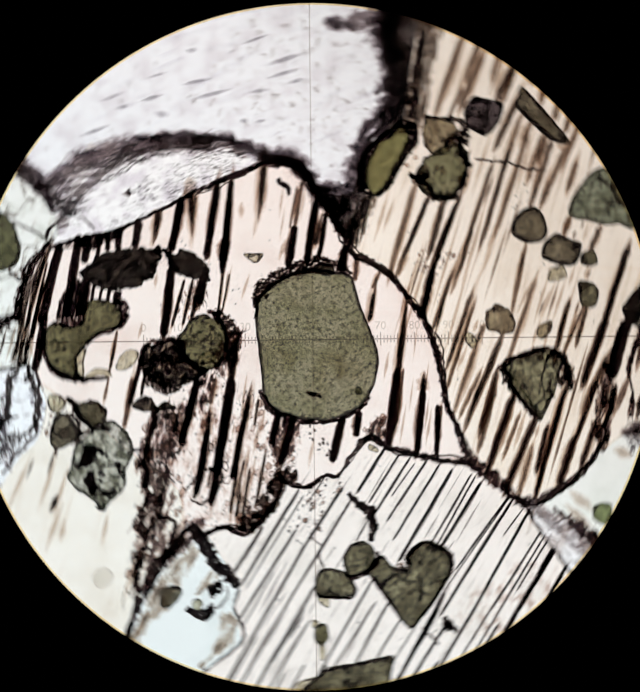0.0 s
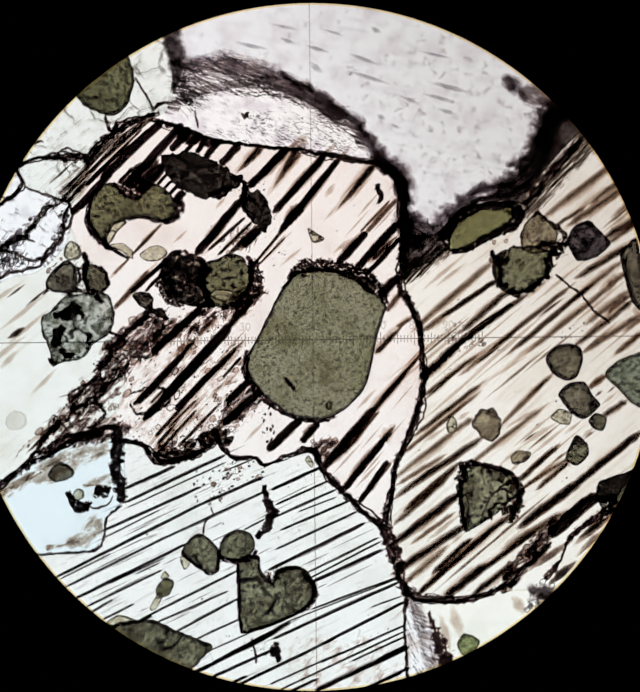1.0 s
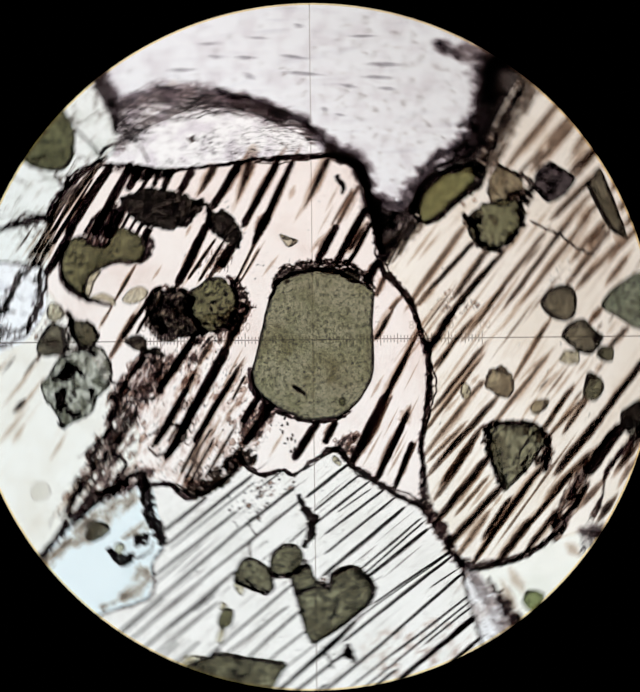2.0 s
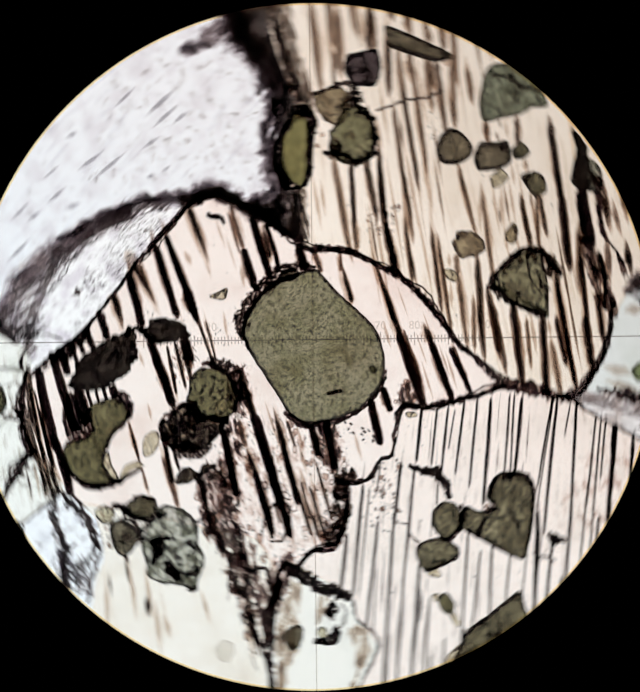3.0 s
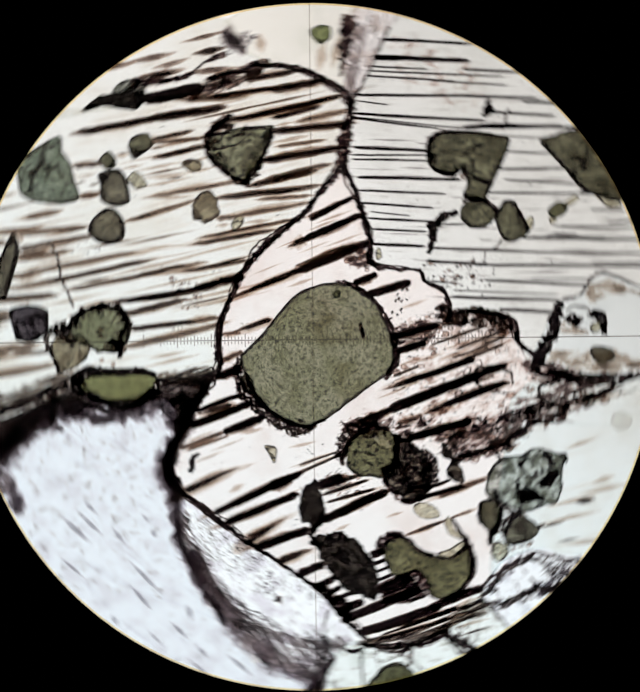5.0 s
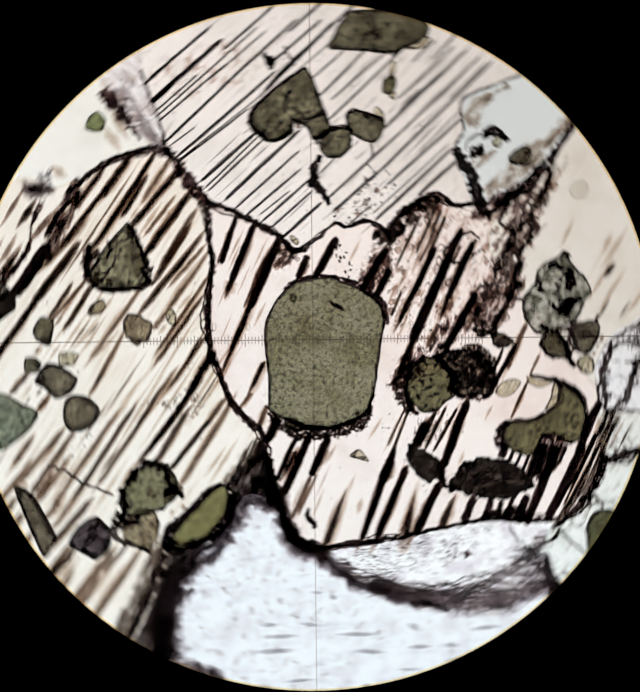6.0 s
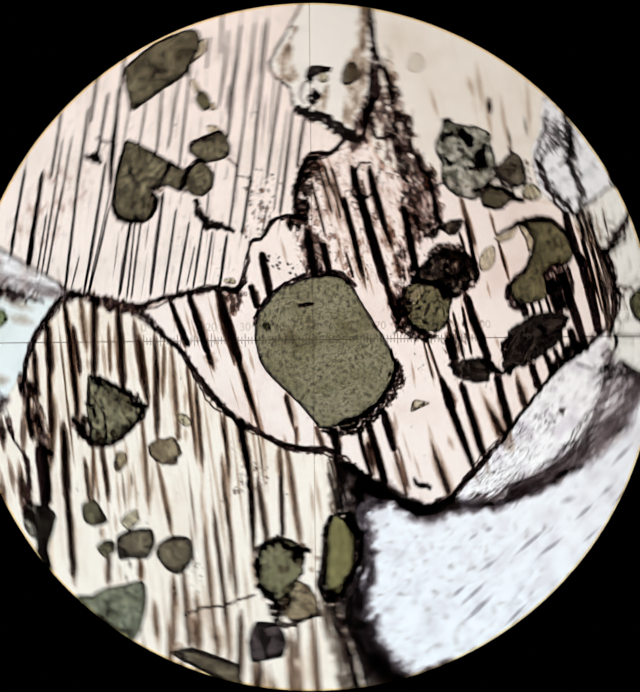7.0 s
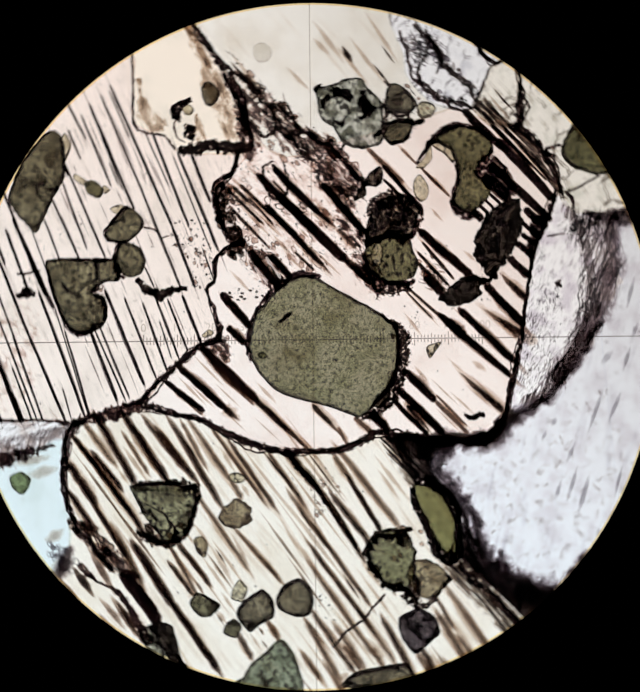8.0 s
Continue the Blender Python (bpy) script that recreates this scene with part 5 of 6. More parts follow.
seam("crack", [(590, 1092, 10), (598, 1130, 16), (608, 1165, 26), (594, 1195, 18), (570, 1217, 12)], BLOT, lower, "ragged black crack", rough=4, flat=0.6)
seam("crack", [(1262, 632, 5), (1290, 658, 6), (1325, 684, 5), (1350, 720, 6), (1388, 748, 4)], HAIR, right, "thin crooked crack", rough=3)
seam("crack", [(270, 1135, 6), (235, 1160, 7), (226, 1205, 7), (205, 1236, 7), (100, 1242, 6), (30, 1248, 5)], CRACK, bluish, "thin black crack")
seam("crack", [(450, 1208, 4), (458, 1178, 5), (474, 1160, 4), (470, 1140, 3)], HAIR, lower, "thin crooked crack", rough=3)
seam("crack", [(652, 632, 8), (690, 602, 24), (760, 604, 27), (830, 624, 25), (866, 660, 18), (880, 696, 7)], TANGLED, main, "ragged black crust on the olive crystal", rough=4, z1=IZ + 4 * FINE, flat=0.6)
seam("crack", [(640, 655, 6), (672, 622, 9), (720, 612, 8), (790, 624, 10), (850, 664, 8)], CRACK, main, "black edge of the olive crystal", rough=3, z1=IZ + 4.5 * FINE)
seam("crack", [(640, 850, 6), (655, 868, 10), (668, 885, 8)], HAIR, main, "short dark mark on the olive crystal", z1=IZ + 4 * FINE)
seam("crack", [(958, 1388, 8), (972, 1432, 18), (988, 1480, 34), (1008, 1545, 44)], SMEAR, vein, "ragged dark crack", rough=6)
seam("crack", [(610, 1450, 14), (612, 1480, 22), (620, 1500, 10)], BLOT, lower, "small ragged black smear", rough=4)
seam("crack", [(555, 1440, 5), (565, 1480, 7), (562, 1505, 5)], HAIR, lower, "thin crooked crack", rough=3)
seam("crack", [(205, 480, 8), (215, 515, 14), (250, 550, 10), (300, 578, 6)], CRACK, main, "black border of the bilobed crystal", z1=IZ + 4 * FINE)
seam("crack", [(560, 574, 12), (575, 600, 16), (570, 640, 12), (540, 680, 14), (500, 700, 8)], SMEAR, main, "ragged black crust", rough=5, z1=IZ + 4 * FINE)
seam("crack", [(1116, 572, 8), (1126, 592, 18), (1140, 622, 14), (1136, 648, 16), (1164, 672, 18), (1200, 670, 12)], BLOT, right, "ragged black crust", rough=7, z1=IZ + 4 * FINE, flat=0.25, jag=0.9)
seam("crack", [(1190, 674, 8), (1222, 652, 14), (1240, 628, 22), (1246, 600, 26), (1270, 580, 20), (1292, 560, 10)], BLOT, right, "ragged black crust", rough=7, z1=IZ + 4 * FINE, flat=0.25, jag=0.9)
seam("crack", [(1212, 574, 12), (1240, 566, 20), (1268, 566, 22), (1290, 560, 16)], TANGLED, right, "tangled black crust", rough=5, z1=IZ + 4 * FINE)
seam("crack", [(1210, 508, 8), (1226, 492, 12), (1250, 512, 10), (1282, 538, 14), (1286, 560, 12)], TANGLED, right, "grainy crust", rough=4, z1=IZ + 4 * FINE)
seam("crack", [(678, 1300, 8), (696, 1322, 16), (700, 1345, 18), (690, 1370, 12), (660, 1388, 8), (600, 1412, 7), (540, 1430, 8)], CRACK, lower, "black edge of the heart-shaped crystal", rough=2, z1=IZ + 4 * FINE)
seam("crack", [(592, 1296, 10), (606, 1318, 14), (620, 1296, 12), (650, 1284, 12), (672, 1290, 8)], TANGLED, lower, "crumbly edge of the heart-shaped crystal", rough=4, z1=IZ + 4 * FINE)
seam("crack", [(528, 1268, 6), (530, 1330, 8), (529, 1395, 7), (535, 1430, 8)], CRACK, lower, "black edge of the heart-shaped crystal", rough=2, z1=IZ + 4 * FINE)
seam("crack", [(482, 1240, 10), (490, 1258, 12), (520, 1268, 14), (560, 1262, 12), (572, 1240, 10)], CRACK, lower, "black edge of the round crystal", rough=2, z1=IZ + 4 * FINE)
seam("crack", [(402, 1250, 5), (430, 1272, 7), (462, 1294, 7), (482, 1286, 8), (488, 1250, 8)], CRACK, lower, "black edge of the six-sided crystal", rough=1.5, z1=IZ + 4 * FINE)
seam("crack", [(236, 412, 8), (214, 440, 9), (205, 484, 12), (220, 522, 18), (246, 546, 14), (275, 560, 6)], CRACK, main, "black border of the bilobed crystal", rough=2, z1=IZ + 4 * FINE)
seam("crack", [(404, 436, 16), (414, 462, 22), (398, 490, 18), (362, 494, 9), (330, 484, 7), (292, 490, 5)], CRACK, main, "black border of the bilobed crystal", rough=2, z1=IZ + 4 * FINE)
seam("crack", [(262, 404, 10), (290, 424, 18), (316, 436, 20), (340, 412, 16), (350, 404, 8)], SMEAR, main, "black matter between two lobes", rough=3, z1=IZ + 4 * FINE)
seam("crack", [(118, 706, 10), (142, 700, 20), (166, 690, 30), (184, 700, 22), (188, 716, 8)], BLOT, left, "black patch in the mottled crystal", rough=7, z1=IZ + 4 * FINE, flat=0.6, jag=0.9)
seam("crack", [(146, 718, 10), (132, 738, 26), (126, 760, 24), (128, 778, 10)], BLOT, left, "black patch in the mottled crystal", rough=6, z1=IZ + 4 * FINE, flat=0.6, jag=0.8)
seam("crack", [(132, 782, 10), (152, 788, 18), (172, 794, 14)], BLOT, left, "black patch in the mottled crystal", rough=5, z1=IZ + 4 * FINE, flat=0.5)
seam("crack", [(218, 656, 8), (230, 668, 18), (240, 662, 10)], BLOT, left, "black patch in the mottled crystal", rough=5, z1=IZ + 4 * FINE, flat=0.5)
seam("crack", [(192, 742, 6), (206, 752, 14), (196, 766, 10), (214, 772, 5)], BLOT, left, "black patch in the mottled crystal", rough=5, z1=IZ + 4 * FINE)
seam("crack", [(108, 796, 4), (122, 812, 14), (136, 806, 6)], BLOT, left, "dark spike of the mottled crystal", rough=2, z1=IZ + 4 * FINE)
seam("crack", [(244, 738, 10), (258, 746, 8), (272, 752, 3)], CRACK, left, "dark spike of the mottled crystal", rough=2, z1=IZ + 4 * FINE)
seam("crack", [(188, 556, 5), (198, 574, 14), (196, 600, 16), (198, 628, 14), (212, 652, 10), (244, 654, 5)], BLOT, left, "ragged dark border", rough=5, z1=IZ + 4 * FINE, jag=0.8)
seam("crack", [(156, 650, 5), (178, 644, 12), (200, 650, 12), (222, 656, 6)], TANGLED, left, "ragged grey border", rough=4, z1=IZ + 4 * FINE)
seam("crack", [(172, 584, 5), (188, 606, 16), (184, 632, 14), (176, 650, 6)], GREYED, left, "grey fibrous crust", rough=4, z1=IZ + 3 * FINE)
seam("crack", [(95, 656, 4), (112, 644, 8), (108, 630, 5)], HAIR, left, "dark tail of a smoky crystal", rough=2, z1=IZ + 4 * FINE)
seam("crack", [(228, 590, 6), (246, 612, 9), (250, 640, 9)], CRACK, left, "black border of the drab crystal", rough=3, z1=IZ + 4 * FINE)
seam("crack", [(178, 590, 6), (183, 620, 8), (172, 650, 10), (140, 655, 6)], TANGLED, left, "ragged grey border", rough=4, z1=IZ + 4 * FINE)
seam("crack", [(558, 786, 7), (556, 815, 15), (562, 856, 18), (600, 905, 11), (650, 940, 9), (715, 956, 9), (760, 943, 6)], CRACK, main, "black edge of the olive crystal", rough=3, z1=IZ + 4 * FINE)
seam("crack", [(1016, 578, 10), (1017, 546, 18), (1037, 510, 18), (1082, 481, 18), (1140, 474, 19), (1172, 474, 18), (1176, 498, 16)], BLOT, right, "black crust of the oval crystal", rough=2, z1=IZ + 4 * FINE, flat=0.7)
seam("crack", [(1018, 578, 10), (1066, 569, 15), (1108, 546, 17), (1152, 529, 20), (1178, 505, 28), (1194, 488, 16)], BLOT, right, "black crust of the oval crystal", rough=2, z1=IZ + 4 * FINE, flat=0.7)
seam("crack", [(1168, 476, 14), (1180, 490, 30), (1196, 500, 16)], BLOT, right, "black crust of the oval crystal", rough=3, z1=IZ + 4 * FINE, flat=0.7)
seam("crack", [(1110, 1190, 6), (1098, 1168, 9), (1120, 1150, 8), (1150, 1152, 7)], TANGLED, right, "tangled dark edge", rough=4, z1=IZ + 4 * FINE)
seam("crack", [(1030, 1100, 8), (1048, 1078, 14), (1040, 1062, 10), (1070, 1052, 10)], TANGLED, right, "tangled dark edge", rough=5, z1=IZ + 4 * FINE)
seam("crack", [(956, 862, 14), (1000, 824, 16), (1050, 780, 11), (1100, 744, 8), (1165, 696, 11)], SMEAR, right, "ragged black streak", rough=3)
seam("crack", [(1400, 1150, 14), (1374, 1168, 26), (1330, 1196, 16), (1287, 1226, 14), (1270, 1255, 6), (1258, 1284, 8), (1240, 1304, 20), (1222, 1326, 14)], SMEAR, far_right, "ragged black streak", rough=4)
seam("stain_rim", [(1176, 1338, 14), (1212, 1352, 40), (1262, 1376, 44)], SOOT, far_right, "dark blurred spot", rough=6, flat=0.2, jag=0.5, jag_size=26.0, step=12.0)
seam("crack", [(1085, 1180, 3), (1100, 1140, 4), (1130, 1110, 4), (1160, 1100, 3)], HAIR, right, "hairline crack in the drab crystal", rough=4, z1=IZ + 4 * FINE)
seam("crack", [(1042, 1092, 12), (1036, 1130, 14), (1040, 1180, 14), (1048, 1212, 10)], CRACK, right, "black crust", z1=IZ + 4 * FINE)
seam("crack", [(1030, 1066, 16), (1060, 1055, 16), (1110, 1068, 14), (1150, 1082, 14), (1172, 1110, 14), (1172, 1140, 16), (1150, 1160, 14), (1165, 1190, 12)], SMEAR, right, "ragged black crust", rough=5, z1=IZ + 4 * FINE)
seam("crack", [(370, 590, 14), (400, 566, 14), (450, 580, 16), (470, 600, 18), (462, 640, 16), (480, 690, 12)], SMEAR, main, "ragged black crust", rough=5, z1=IZ + 4 * FINE)
seam("crack", [(250, 250, 6), (262, 290, 12), (280, 260, 10)], SMEAR, upper_left, "ragged dark spot", rough=4)
seam("crack", [(70, 322, 3), (95, 306, 8), (112, 312, 4)], TANGLED, upper_left, "small dark crumb", rough=4)
seam("crack", [(315, 165, 5), (340, 200, 5), (362, 245, 7)], HAIR, corner, "thin crack")
seam("crack", [(402, 225, 10), (370, 228, 8), (355, 250, 8)], CRACK, corner, "black crack")


def crumbs(parent, outline, count, sizes, material, label, seed, turn=46, long=1.5, name="crust"):
    """Small uneven grains, too many to count: low mounds in one mesh, mostly small, drawn out along the turn (degrees)."""
    r = random.Random(seed)
    bm = bmesh.new()
    layer = bm.verts.layers.float.new("inner")
    for x, y in places_in(outline, count, r):
        s = sizes[0] + (sizes[1] - sizes[0]) * r.random() ** 2
        a, z = radians(turn + r.gauss(0, 22)), TOP + r.uniform(9, 16) * FINE
        n, stretch = r.choice((8, 9, 10)), long * r.uniform(0.7, 1.3)
        shape = [(r.uniform(0.82, 1.16), 2 * math.pi * (i + r.uniform(-0.3, 0.3)) / n) for i in range(n)]
        rings = []
        for f, value in ((1.0, 0.0), (0.85, 0.35), (0.45, 1.0)):
            ring = []
            for k, w in shape:
                u, v = k * f * s * stretch ** 0.5 * math.cos(w), k * f * s / stretch ** 0.5 * math.sin(w)
                vert = bm.verts.new(at(x + u * math.cos(a) + v * math.sin(a), y - u * math.sin(a) + v * math.cos(a), z + (0.5 * FINE if value else 0)))
                vert[layer] = value
                ring.append(vert)
            rings.append(ring)
        for p, q in zip(rings, rings[1:]):
            for i in range(n):
                bm.faces.new((p[i], p[(i + 1) % n], q[(i + 1) % n], q[i]))
        bm.faces.new(rings[2])
        bm.faces.new(rings[0][::-1])
    return tagged(part(name, bm, material, parent, label), kind="stuff")


def threads(parent, outline, count, lengths, widths, material, label, seed, turn=46, stray=12):
    """Loose crooked fibres, too many to count, that run along the turn (degrees)."""
    r = random.Random(seed)
    bm = bmesh.new()
    layer = bm.verts.layers.float.new("inner")
    for x, y in places_in(outline, count, r):
        a, z = radians(turn + r.gauss(0, stray)), TOP + r.uniform(9, 16) * FINE
        long, w, bend = r.uniform(*lengths), r.uniform(*widths), r.uniform(-0.15, 0.15)
        rows = []
        for k in range(6):
            t = k / 5 - 0.5
            u, v = t * long, bend * long * t * t + r.uniform(-0.6, 0.6) * w
            half = w * (0.25 + 1.0 * (0.5 - abs(t))) * r.uniform(0.7, 1.3)
            row = []
            for f, value in ((-1, 0.0), (0, 1.0 if 0 < k < 5 else 0.0), (1, 0.0)):
                p, q = u, v + f * half
                vert = bm.verts.new(at(x + p * math.cos(a) + q * math.sin(a), y - p * math.sin(a) + q * math.cos(a), z + (0.5 * FINE if value else 0)))
                vert[layer] = value
                row.append(vert)
            rows.append(row)
        for p, q in zip(rows, rows[1:]):
            for i in range(2):
                bm.faces.new((p[i], p[i + 1], q[i + 1], q[i]))
    return tagged(part("felt", bm, material, parent, label), kind="stuff")


FIBRE_BAND = [(375, 690), (395, 735), (330, 810), (250, 872), (170, 938), (60, 1012), (20, 1030), (80, 958), (150, 880), (215, 800), (262, 745), (320, 700)]
DIRTY = [(310, 800), (400, 735), (500, 695), (540, 760), (560, 850), (600, 900), (560, 960), (500, 990), (420, 1030), (360, 1045), (320, 1005), (270, 960), (215, 985), (250, 900)]
FOOT = [(335, 990), (358, 1050), (430, 1034), (492, 992), (520, 1012), (505, 958), (440, 982), (390, 1006)]
crumbs(main, FIBRE_BAND, 90, (0.8, 3.5), DUST, "fine dark dust grains", 20)
stain("stain", DIRTY, SMUDGE, main, "pale brown smudges", 16, 6)
stain("stain", FOOT, SMUDGE, main, "pale brown smudges", 6, 4)
threads(main, FIBRE_BAND, 90, (18, 70), (2.0, 5.5), THREAD_DARK, "dark loose fibres", 21)
crumbs(main, FIBRE_BAND, 130, (3, 12), CRUMB, "altered grains with dark outlines", 22)
crumbs(main, FIBRE_BAND, 14, (3, 9), CRUMB_DARK, "dark crust grains", 23)
crumbs(main, DIRTY, 150, (3, 11), CRUMB, "altered grains with dark outlines", 24)
crumbs(main, DIRTY, 290, (0.8, 3.2), DUST, "fine dark dust grains", 25)
threads(main, DIRTY, 50, (10, 40), (1.5, 3.5), THREAD_DARK, "dark loose fibres", 26)
crumbs(main, FOOT, 80, (4, 12), CRUMB_DARK, "dark crust grains", 27, 20)
crumbs(main, FOOT, 40, (4, 12), CRUMB, "altered grains with dark outlines", 28, 20)
threads(main, FOOT, 40, (14, 50), (2.0, 5.0), THREAD_DARK, "dark loose fibres", 29, 24, 20)
crumbs(lower, [(420, 1060), (470, 1040), (580, 1040), (600, 1080), (520, 1112), (490, 1142), (440, 1142), (420, 1100)], 40, (2, 7), CRUMB, "altered grains with dark outlines", 30, 24)
crumbs(lower, [(420, 1060), (470, 1040), (580, 1040), (600, 1080), (520, 1112), (490, 1142), (440, 1142), (420, 1100)], 80, (0.8, 4), DUST, "fine dark dust grains", 31, 24)
crumbs(main, [(565, 885), (600, 900), (625, 960), (610, 1015), (585, 1005), (590, 950)], 42, (1, 4.5), DUST, "fine dark dust grains", 32, 70)
threads(main, [(500, 580), (530, 520), (580, 495), (612, 520), (580, 572), (540, 600)], 30, (14, 50), (1.5, 4), THREAD_DARK, "dark loose fibres", 33)
crumbs(main, [(480, 580), (530, 500), (580, 495), (600, 520), (560, 580)], 26, (3, 9), CRUMB, "altered grains with dark outlines", 34)
crumbs(main, [(700, 1000), (745, 985), (765, 1012), (735, 1045), (705, 1030)], 30, (3, 11), CRUMB, "altered grains with dark outlines", 35)
crumbs(right, [(1005, 760), (1040, 735), (1062, 752), (1090, 775), (1105, 790), (1060, 802), (1020, 800)], 60, (1.5, 6), CRUMB, "altered grains with dark outlines", 36)
NET_UPPER = [(168, 438), (150, 456), (116, 470), (90, 498), (62, 530), (36, 548), (-10, 560), (-10, 545), (28, 528), (56, 503), (85, 474), (108, 452), (145, 428)]
NET_LOWER = [(172, 455), (168, 500), (146, 534), (112, 562), (86, 590), (40, 606), (-30, 614), (-40, 560), (0, 545), (50, 556), (85, 566), (115, 540), (138, 510), (144, 470), (155, 450)]
for seed, band in ((37, NET_UPPER), (60, NET_LOWER)):
    threads(altered, band, 70, (12, 46), (1.5, 5.0), THREAD_DARK, "dark loose fibres", seed, 46, 24)
    crumbs(altered, band, 40, (3, 11), CRUMB_GREY, "grey flakes", seed + 1, 42)
    crumbs(altered, band, 16, (2, 6), DUST, "fine dark dust grains", seed + 2)
seam("crack", [(160, 440, 8), (118, 458, 12), (92, 486, 14), (64, 518, 15), (34, 534, 10), (0, 545, 8)], TANGLED, altered, "dark netted vein", rough=6)
seam("crack", [(168, 450, 8), (152, 480, 12), (148, 510, 10), (124, 545, 10), (92, 576, 10), (50, 566, 8), (10, 552, 10), (-40, 590, 12)], TANGLED, altered, "dark netted vein", rough=6)
seam("crack", [(-30, 476, 5), (10, 448, 6), (56, 412, 7)], CRACK, altered, "thin black crack", rough=2)
threads(vein, [(912, 1350), (938, 1368), (958, 1420), (990, 1500), (960, 1560), (920, 1540)], 60, (16, 60), (1.5, 4.0), THREAD_GREY, "grey loose fibres", 63, -68, 12)
CRUSTED = [(108, 645), (114, 600), (150, 560), (160, 534), (188, 545), (196, 575), (245, 598), (252, 645), (215, 656), (150, 652)]
threads(left, CRUSTED, 46, (8, 30), (1.2, 3.5), THREAD_DARK, "dark loose fibres", 64, 52, 24)
crumbs(left, CRUSTED, 26, (2, 7), CRUMB, "altered grains with dark outlines", 65, 52)
stain("stain", [(640, 1440), (760, 1426), (880, 1465), (890, 1560), (700, 1575), (620, 1510)], SMUDGE, lower, "pale brown smudges", 20, 6)
FAR_BAND = [(1110, 1345), (1150, 1280), (1200, 1225), (1245, 1180), (1262, 1196), (1225, 1250), (1180, 1312), (1140, 1350)]
crumbs(far_right, FAR_BAND, 70, (3, 12), CRUMB, "altered grains with dark outlines", 40, 38)
crumbs(far_right, FAR_BAND, 22, (3, 10), CRUMB_DARK, "dark crust grains", 41, 38)
crumbs(far_right, [(1178, 1390), (1190, 1345), (1215, 1325), (1242, 1335), (1236, 1370), (1200, 1396)], 40, (3, 10), CRUMB_GREY, "grey flakes", 56, 38)
threads(far_right, FAR_BAND, 40, (16, 60), (2, 5), THREAD_DARK, "dark loose fibres", 42, 38)
TANGLE_RIM = [(560, 570), (592, 620), (575, 682), (520, 722), (440, 702), (400, 692), (366, 640), (370, 590), (400, 558), (450, 572), (470, 600), (470, 650), (500, 690), (545, 665), (570, 625), (548, 588)]
crumbs(main, TANGLE_RIM, 55, (3, 11), CRUMB_DARK, "dark crust grains", 43)
threads(main, TANGLE_RIM, 60, (12, 36), (1.5, 4), THREAD_DARK, "dark loose fibres", 44, 60, 40)
OLIVE_CAP = [(652, 628), (690, 590), (760, 588), (830, 608), (872, 655), (880, 690), (850, 670), (815, 642), (760, 632), (700, 622), (668, 636)]
crumbs(main, OLIVE_CAP, 40, (2, 6), CRUMB_DARK, "dark crust grains", 45, -10)
threads(main, OLIVE_CAP, 60, (16, 50), (1.5, 4.5), THREAD_DARK, "dark loose fibres", 46, -8, 14)
LENS_FLAKES = [(530, 276), (600, 246), (700, 255), (790, 290), (845, 345), (780, 352), (680, 332), (560, 322), (480, 302)]
crumbs(lens, LENS_FLAKES, 120, (0.8, 4.5), CRUMB_GREY, "grey flakes", 47, -18, 2.6)
threads(lens, LENS_FLAKES, 150, (8, 34), (0.8, 2.6), THREAD_GREY, "grey loose fibres", 57, -20, 20)
threads(lens, [(700, 262), (790, 290), (845, 345), (780, 352), (600, 328), (540, 314), (560, 304), (680, 312), (730, 310)], 80, (8, 34), (1, 3), THREAD_DARK, "dark loose fibres", 48, -24, 16)
seam("crack", [(452, 240, 3), (456, 264, 5), (461, 288, 4)], HAIR, lens, "thin straight crack", rough=1)
seam("crack", [(556, 250, 4), (564, 262, 14), (574, 252, 10), (570, 262, 5)], HAIR, lens, "small dark speck", rough=4)
threads(lens, [(405, 128), (520, 122), (610, 138), (700, 192), (775, 245), (838, 300), (850, 345), (740, 262), (660, 228), (560, 210), (480, 218), (420, 245)], 330, (24, 90), (1.5, 6), THREAD_GREY, "grey loose fibres", 49, -22, 14)
PAIR_RIM = [(1108, 560), (1150, 548), (1190, 540), (1215, 498), (1250, 505), (1290, 540), (1292, 580), (1262, 610), (1240, 650), (1180, 686), (1130, 665), (1112, 600)]
crumbs(right, [(1112, 585), (1140, 568), (1160, 590), (1146, 640), (1180, 660), (1236, 630), (1236, 590), (1288, 556), (1292, 580), (1262, 610), (1240, 650), (1180, 688), (1130, 665)], 46, (3, 10), CRUMB_DARK, "dark crust grains", 67)
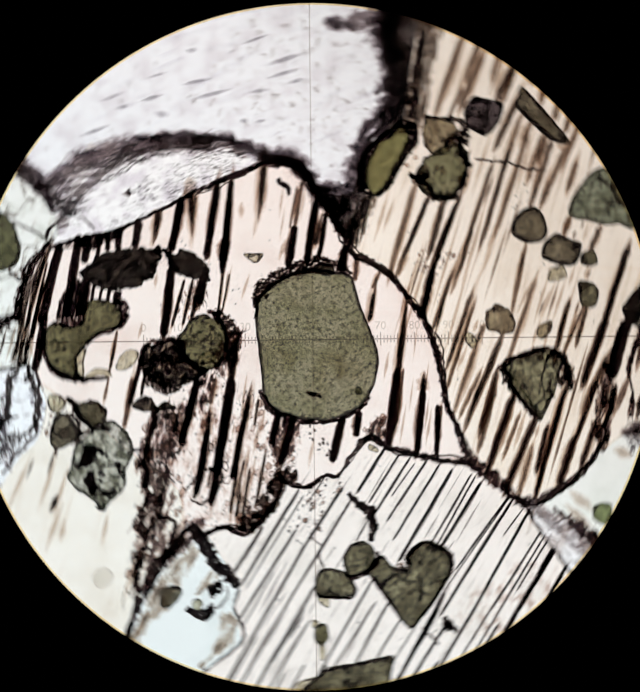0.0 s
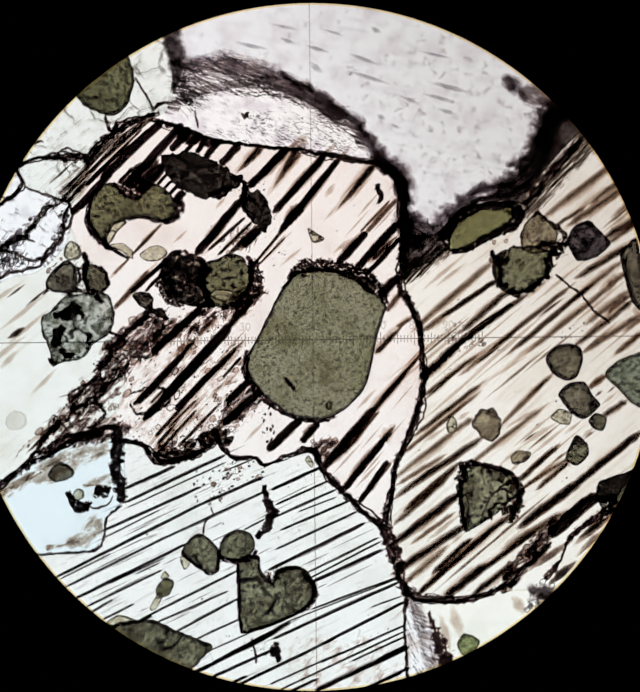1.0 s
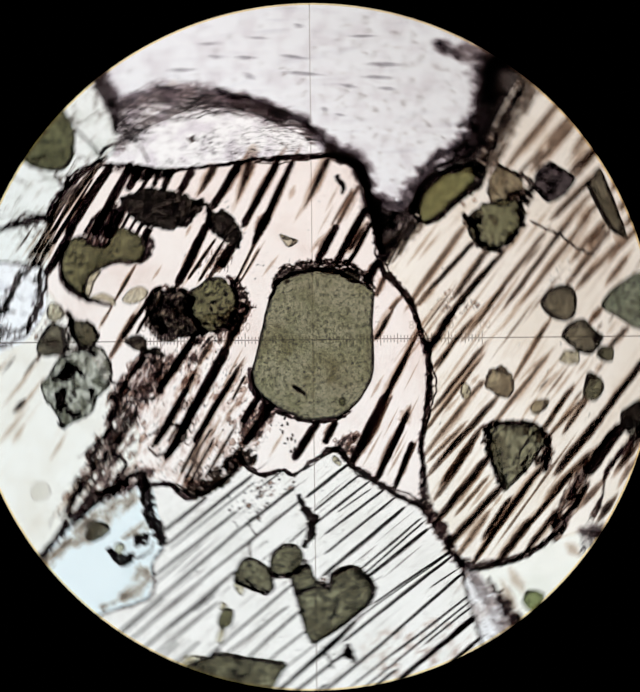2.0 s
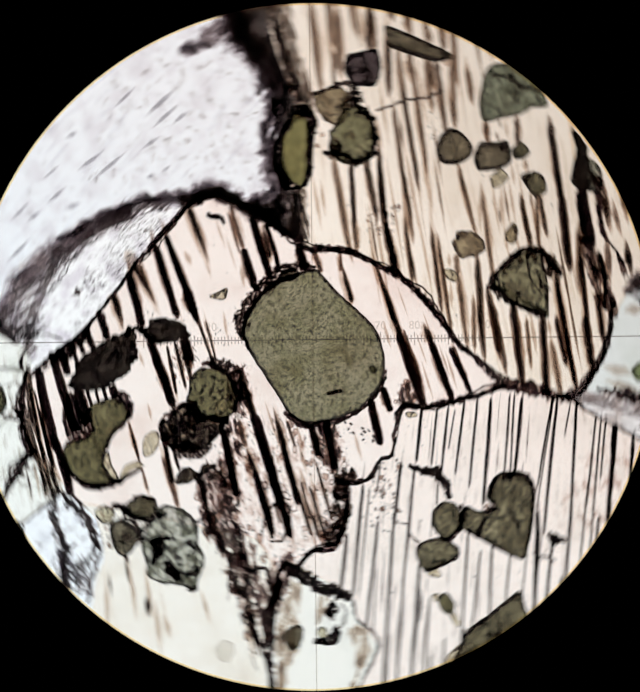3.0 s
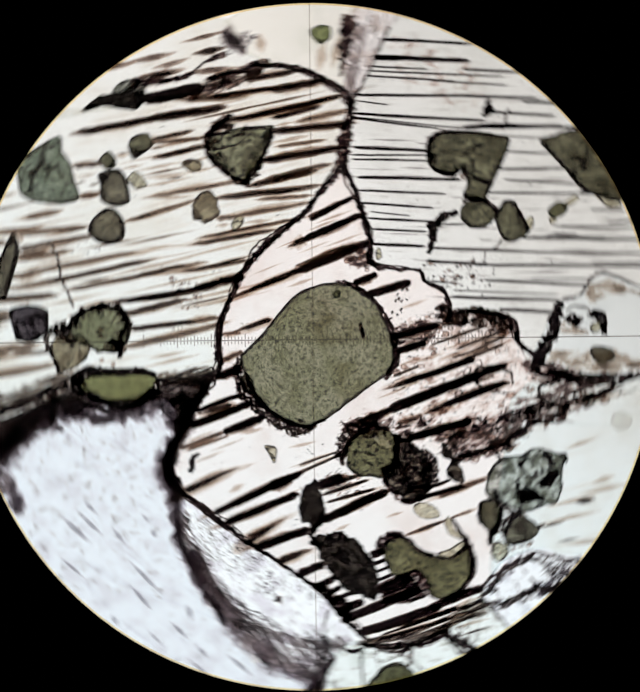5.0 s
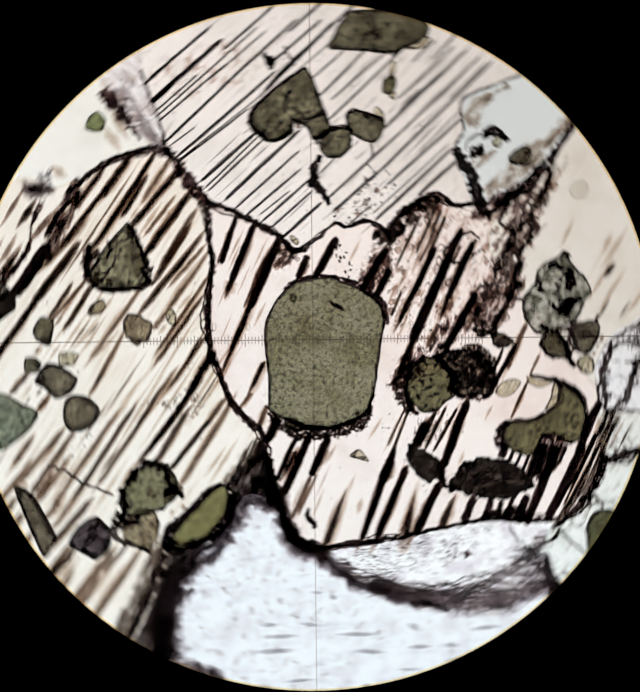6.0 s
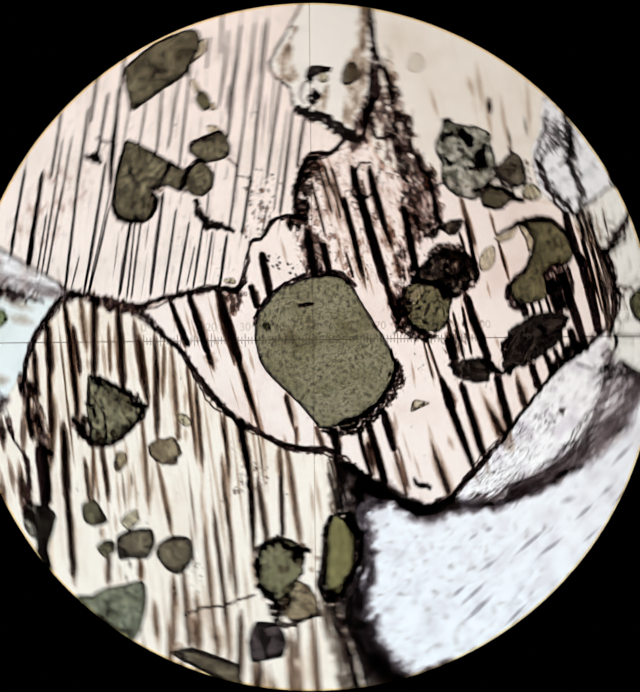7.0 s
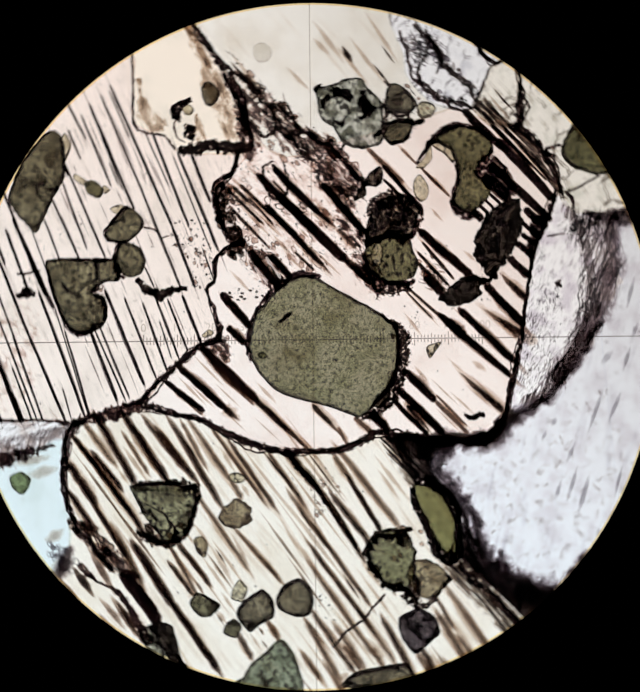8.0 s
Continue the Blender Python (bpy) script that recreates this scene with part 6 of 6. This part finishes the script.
threads(right, [(1112, 585), (1150, 565), (1230, 572), (1290, 552), (1292, 590), (1240, 655), (1180, 690), (1130, 668)], 44, (10, 34), (1.5, 4.0), THREAD_DARK, "dark loose fibres", 68, 30, 40)
crumbs(right, PAIR_RIM, 22, (3, 8), CRUMB, "altered grains with dark outlines", 50)
crumbs(right, [(1020, 1105), (1030, 1055), (1110, 1062), (1170, 1095), (1180, 1150), (1150, 1195), (1130, 1165), (1150, 1130), (1120, 1082), (1060, 1075), (1046, 1110)], 60, (3, 10), CRUMB_DARK, "dark crust grains", 51)
crumbs(lower, [(585, 1292), (640, 1278), (690, 1290), (690, 1300), (640, 1292), (612, 1312), (596, 1316)], 40, (2, 7), CRUMB, "altered grains with dark outlines", 52, -10)
threads(lower, [(602, 1300), (640, 1284), (690, 1302), (692, 1324), (640, 1330), (612, 1324)], 34, (12, 34), (1.2, 2.8), THREAD_DARK, "dark loose fibres", 66, 66, 16)
crumbs(main, [(240, 420), (330, 300), (500, 330), (700, 380), (880, 420), (900, 600), (600, 600), (420, 560)], 50, (0.8, 2.4), DUST, "fine dark dust grains", 53)
crumbs(lower, [(300, 1120), (700, 1050), (850, 1240), (890, 1450), (500, 1500), (200, 1350)], 70, (0.8, 2.6), DUST, "fine dark dust grains", 54)
crumbs(right, [(960, 700), (1200, 560), (1420, 600), (1400, 1000), (1100, 1280), (920, 1200)], 60, (0.8, 2.6), DUST, "fine dark dust grains", 55)


def motions():
    rows = ((0.0, 34.47), (0.5, 15.15), (1.0, 1.22), (1.5, 0.0), (1.7, 3.88), (2.8, 51.75), (3.0, 60.5), (3.5, 85.4), (4.0, 109.8), (4.5, 131.9), (4.7, 140.8),
            (5.8, 190.72), (6.0, 199.3), (6.5, 217.88), (7.0, 239.18), (7.5, 257.6), (8.0, 268.77))
    lean = Matrix.Translation(PIVOT) @ LEAN @ Matrix.Translation(-PIVOT)
    walk(section, [(t, lean @ pose(0, 0, 0, 0, 0, turn)) for t, turn in rows])


motions()
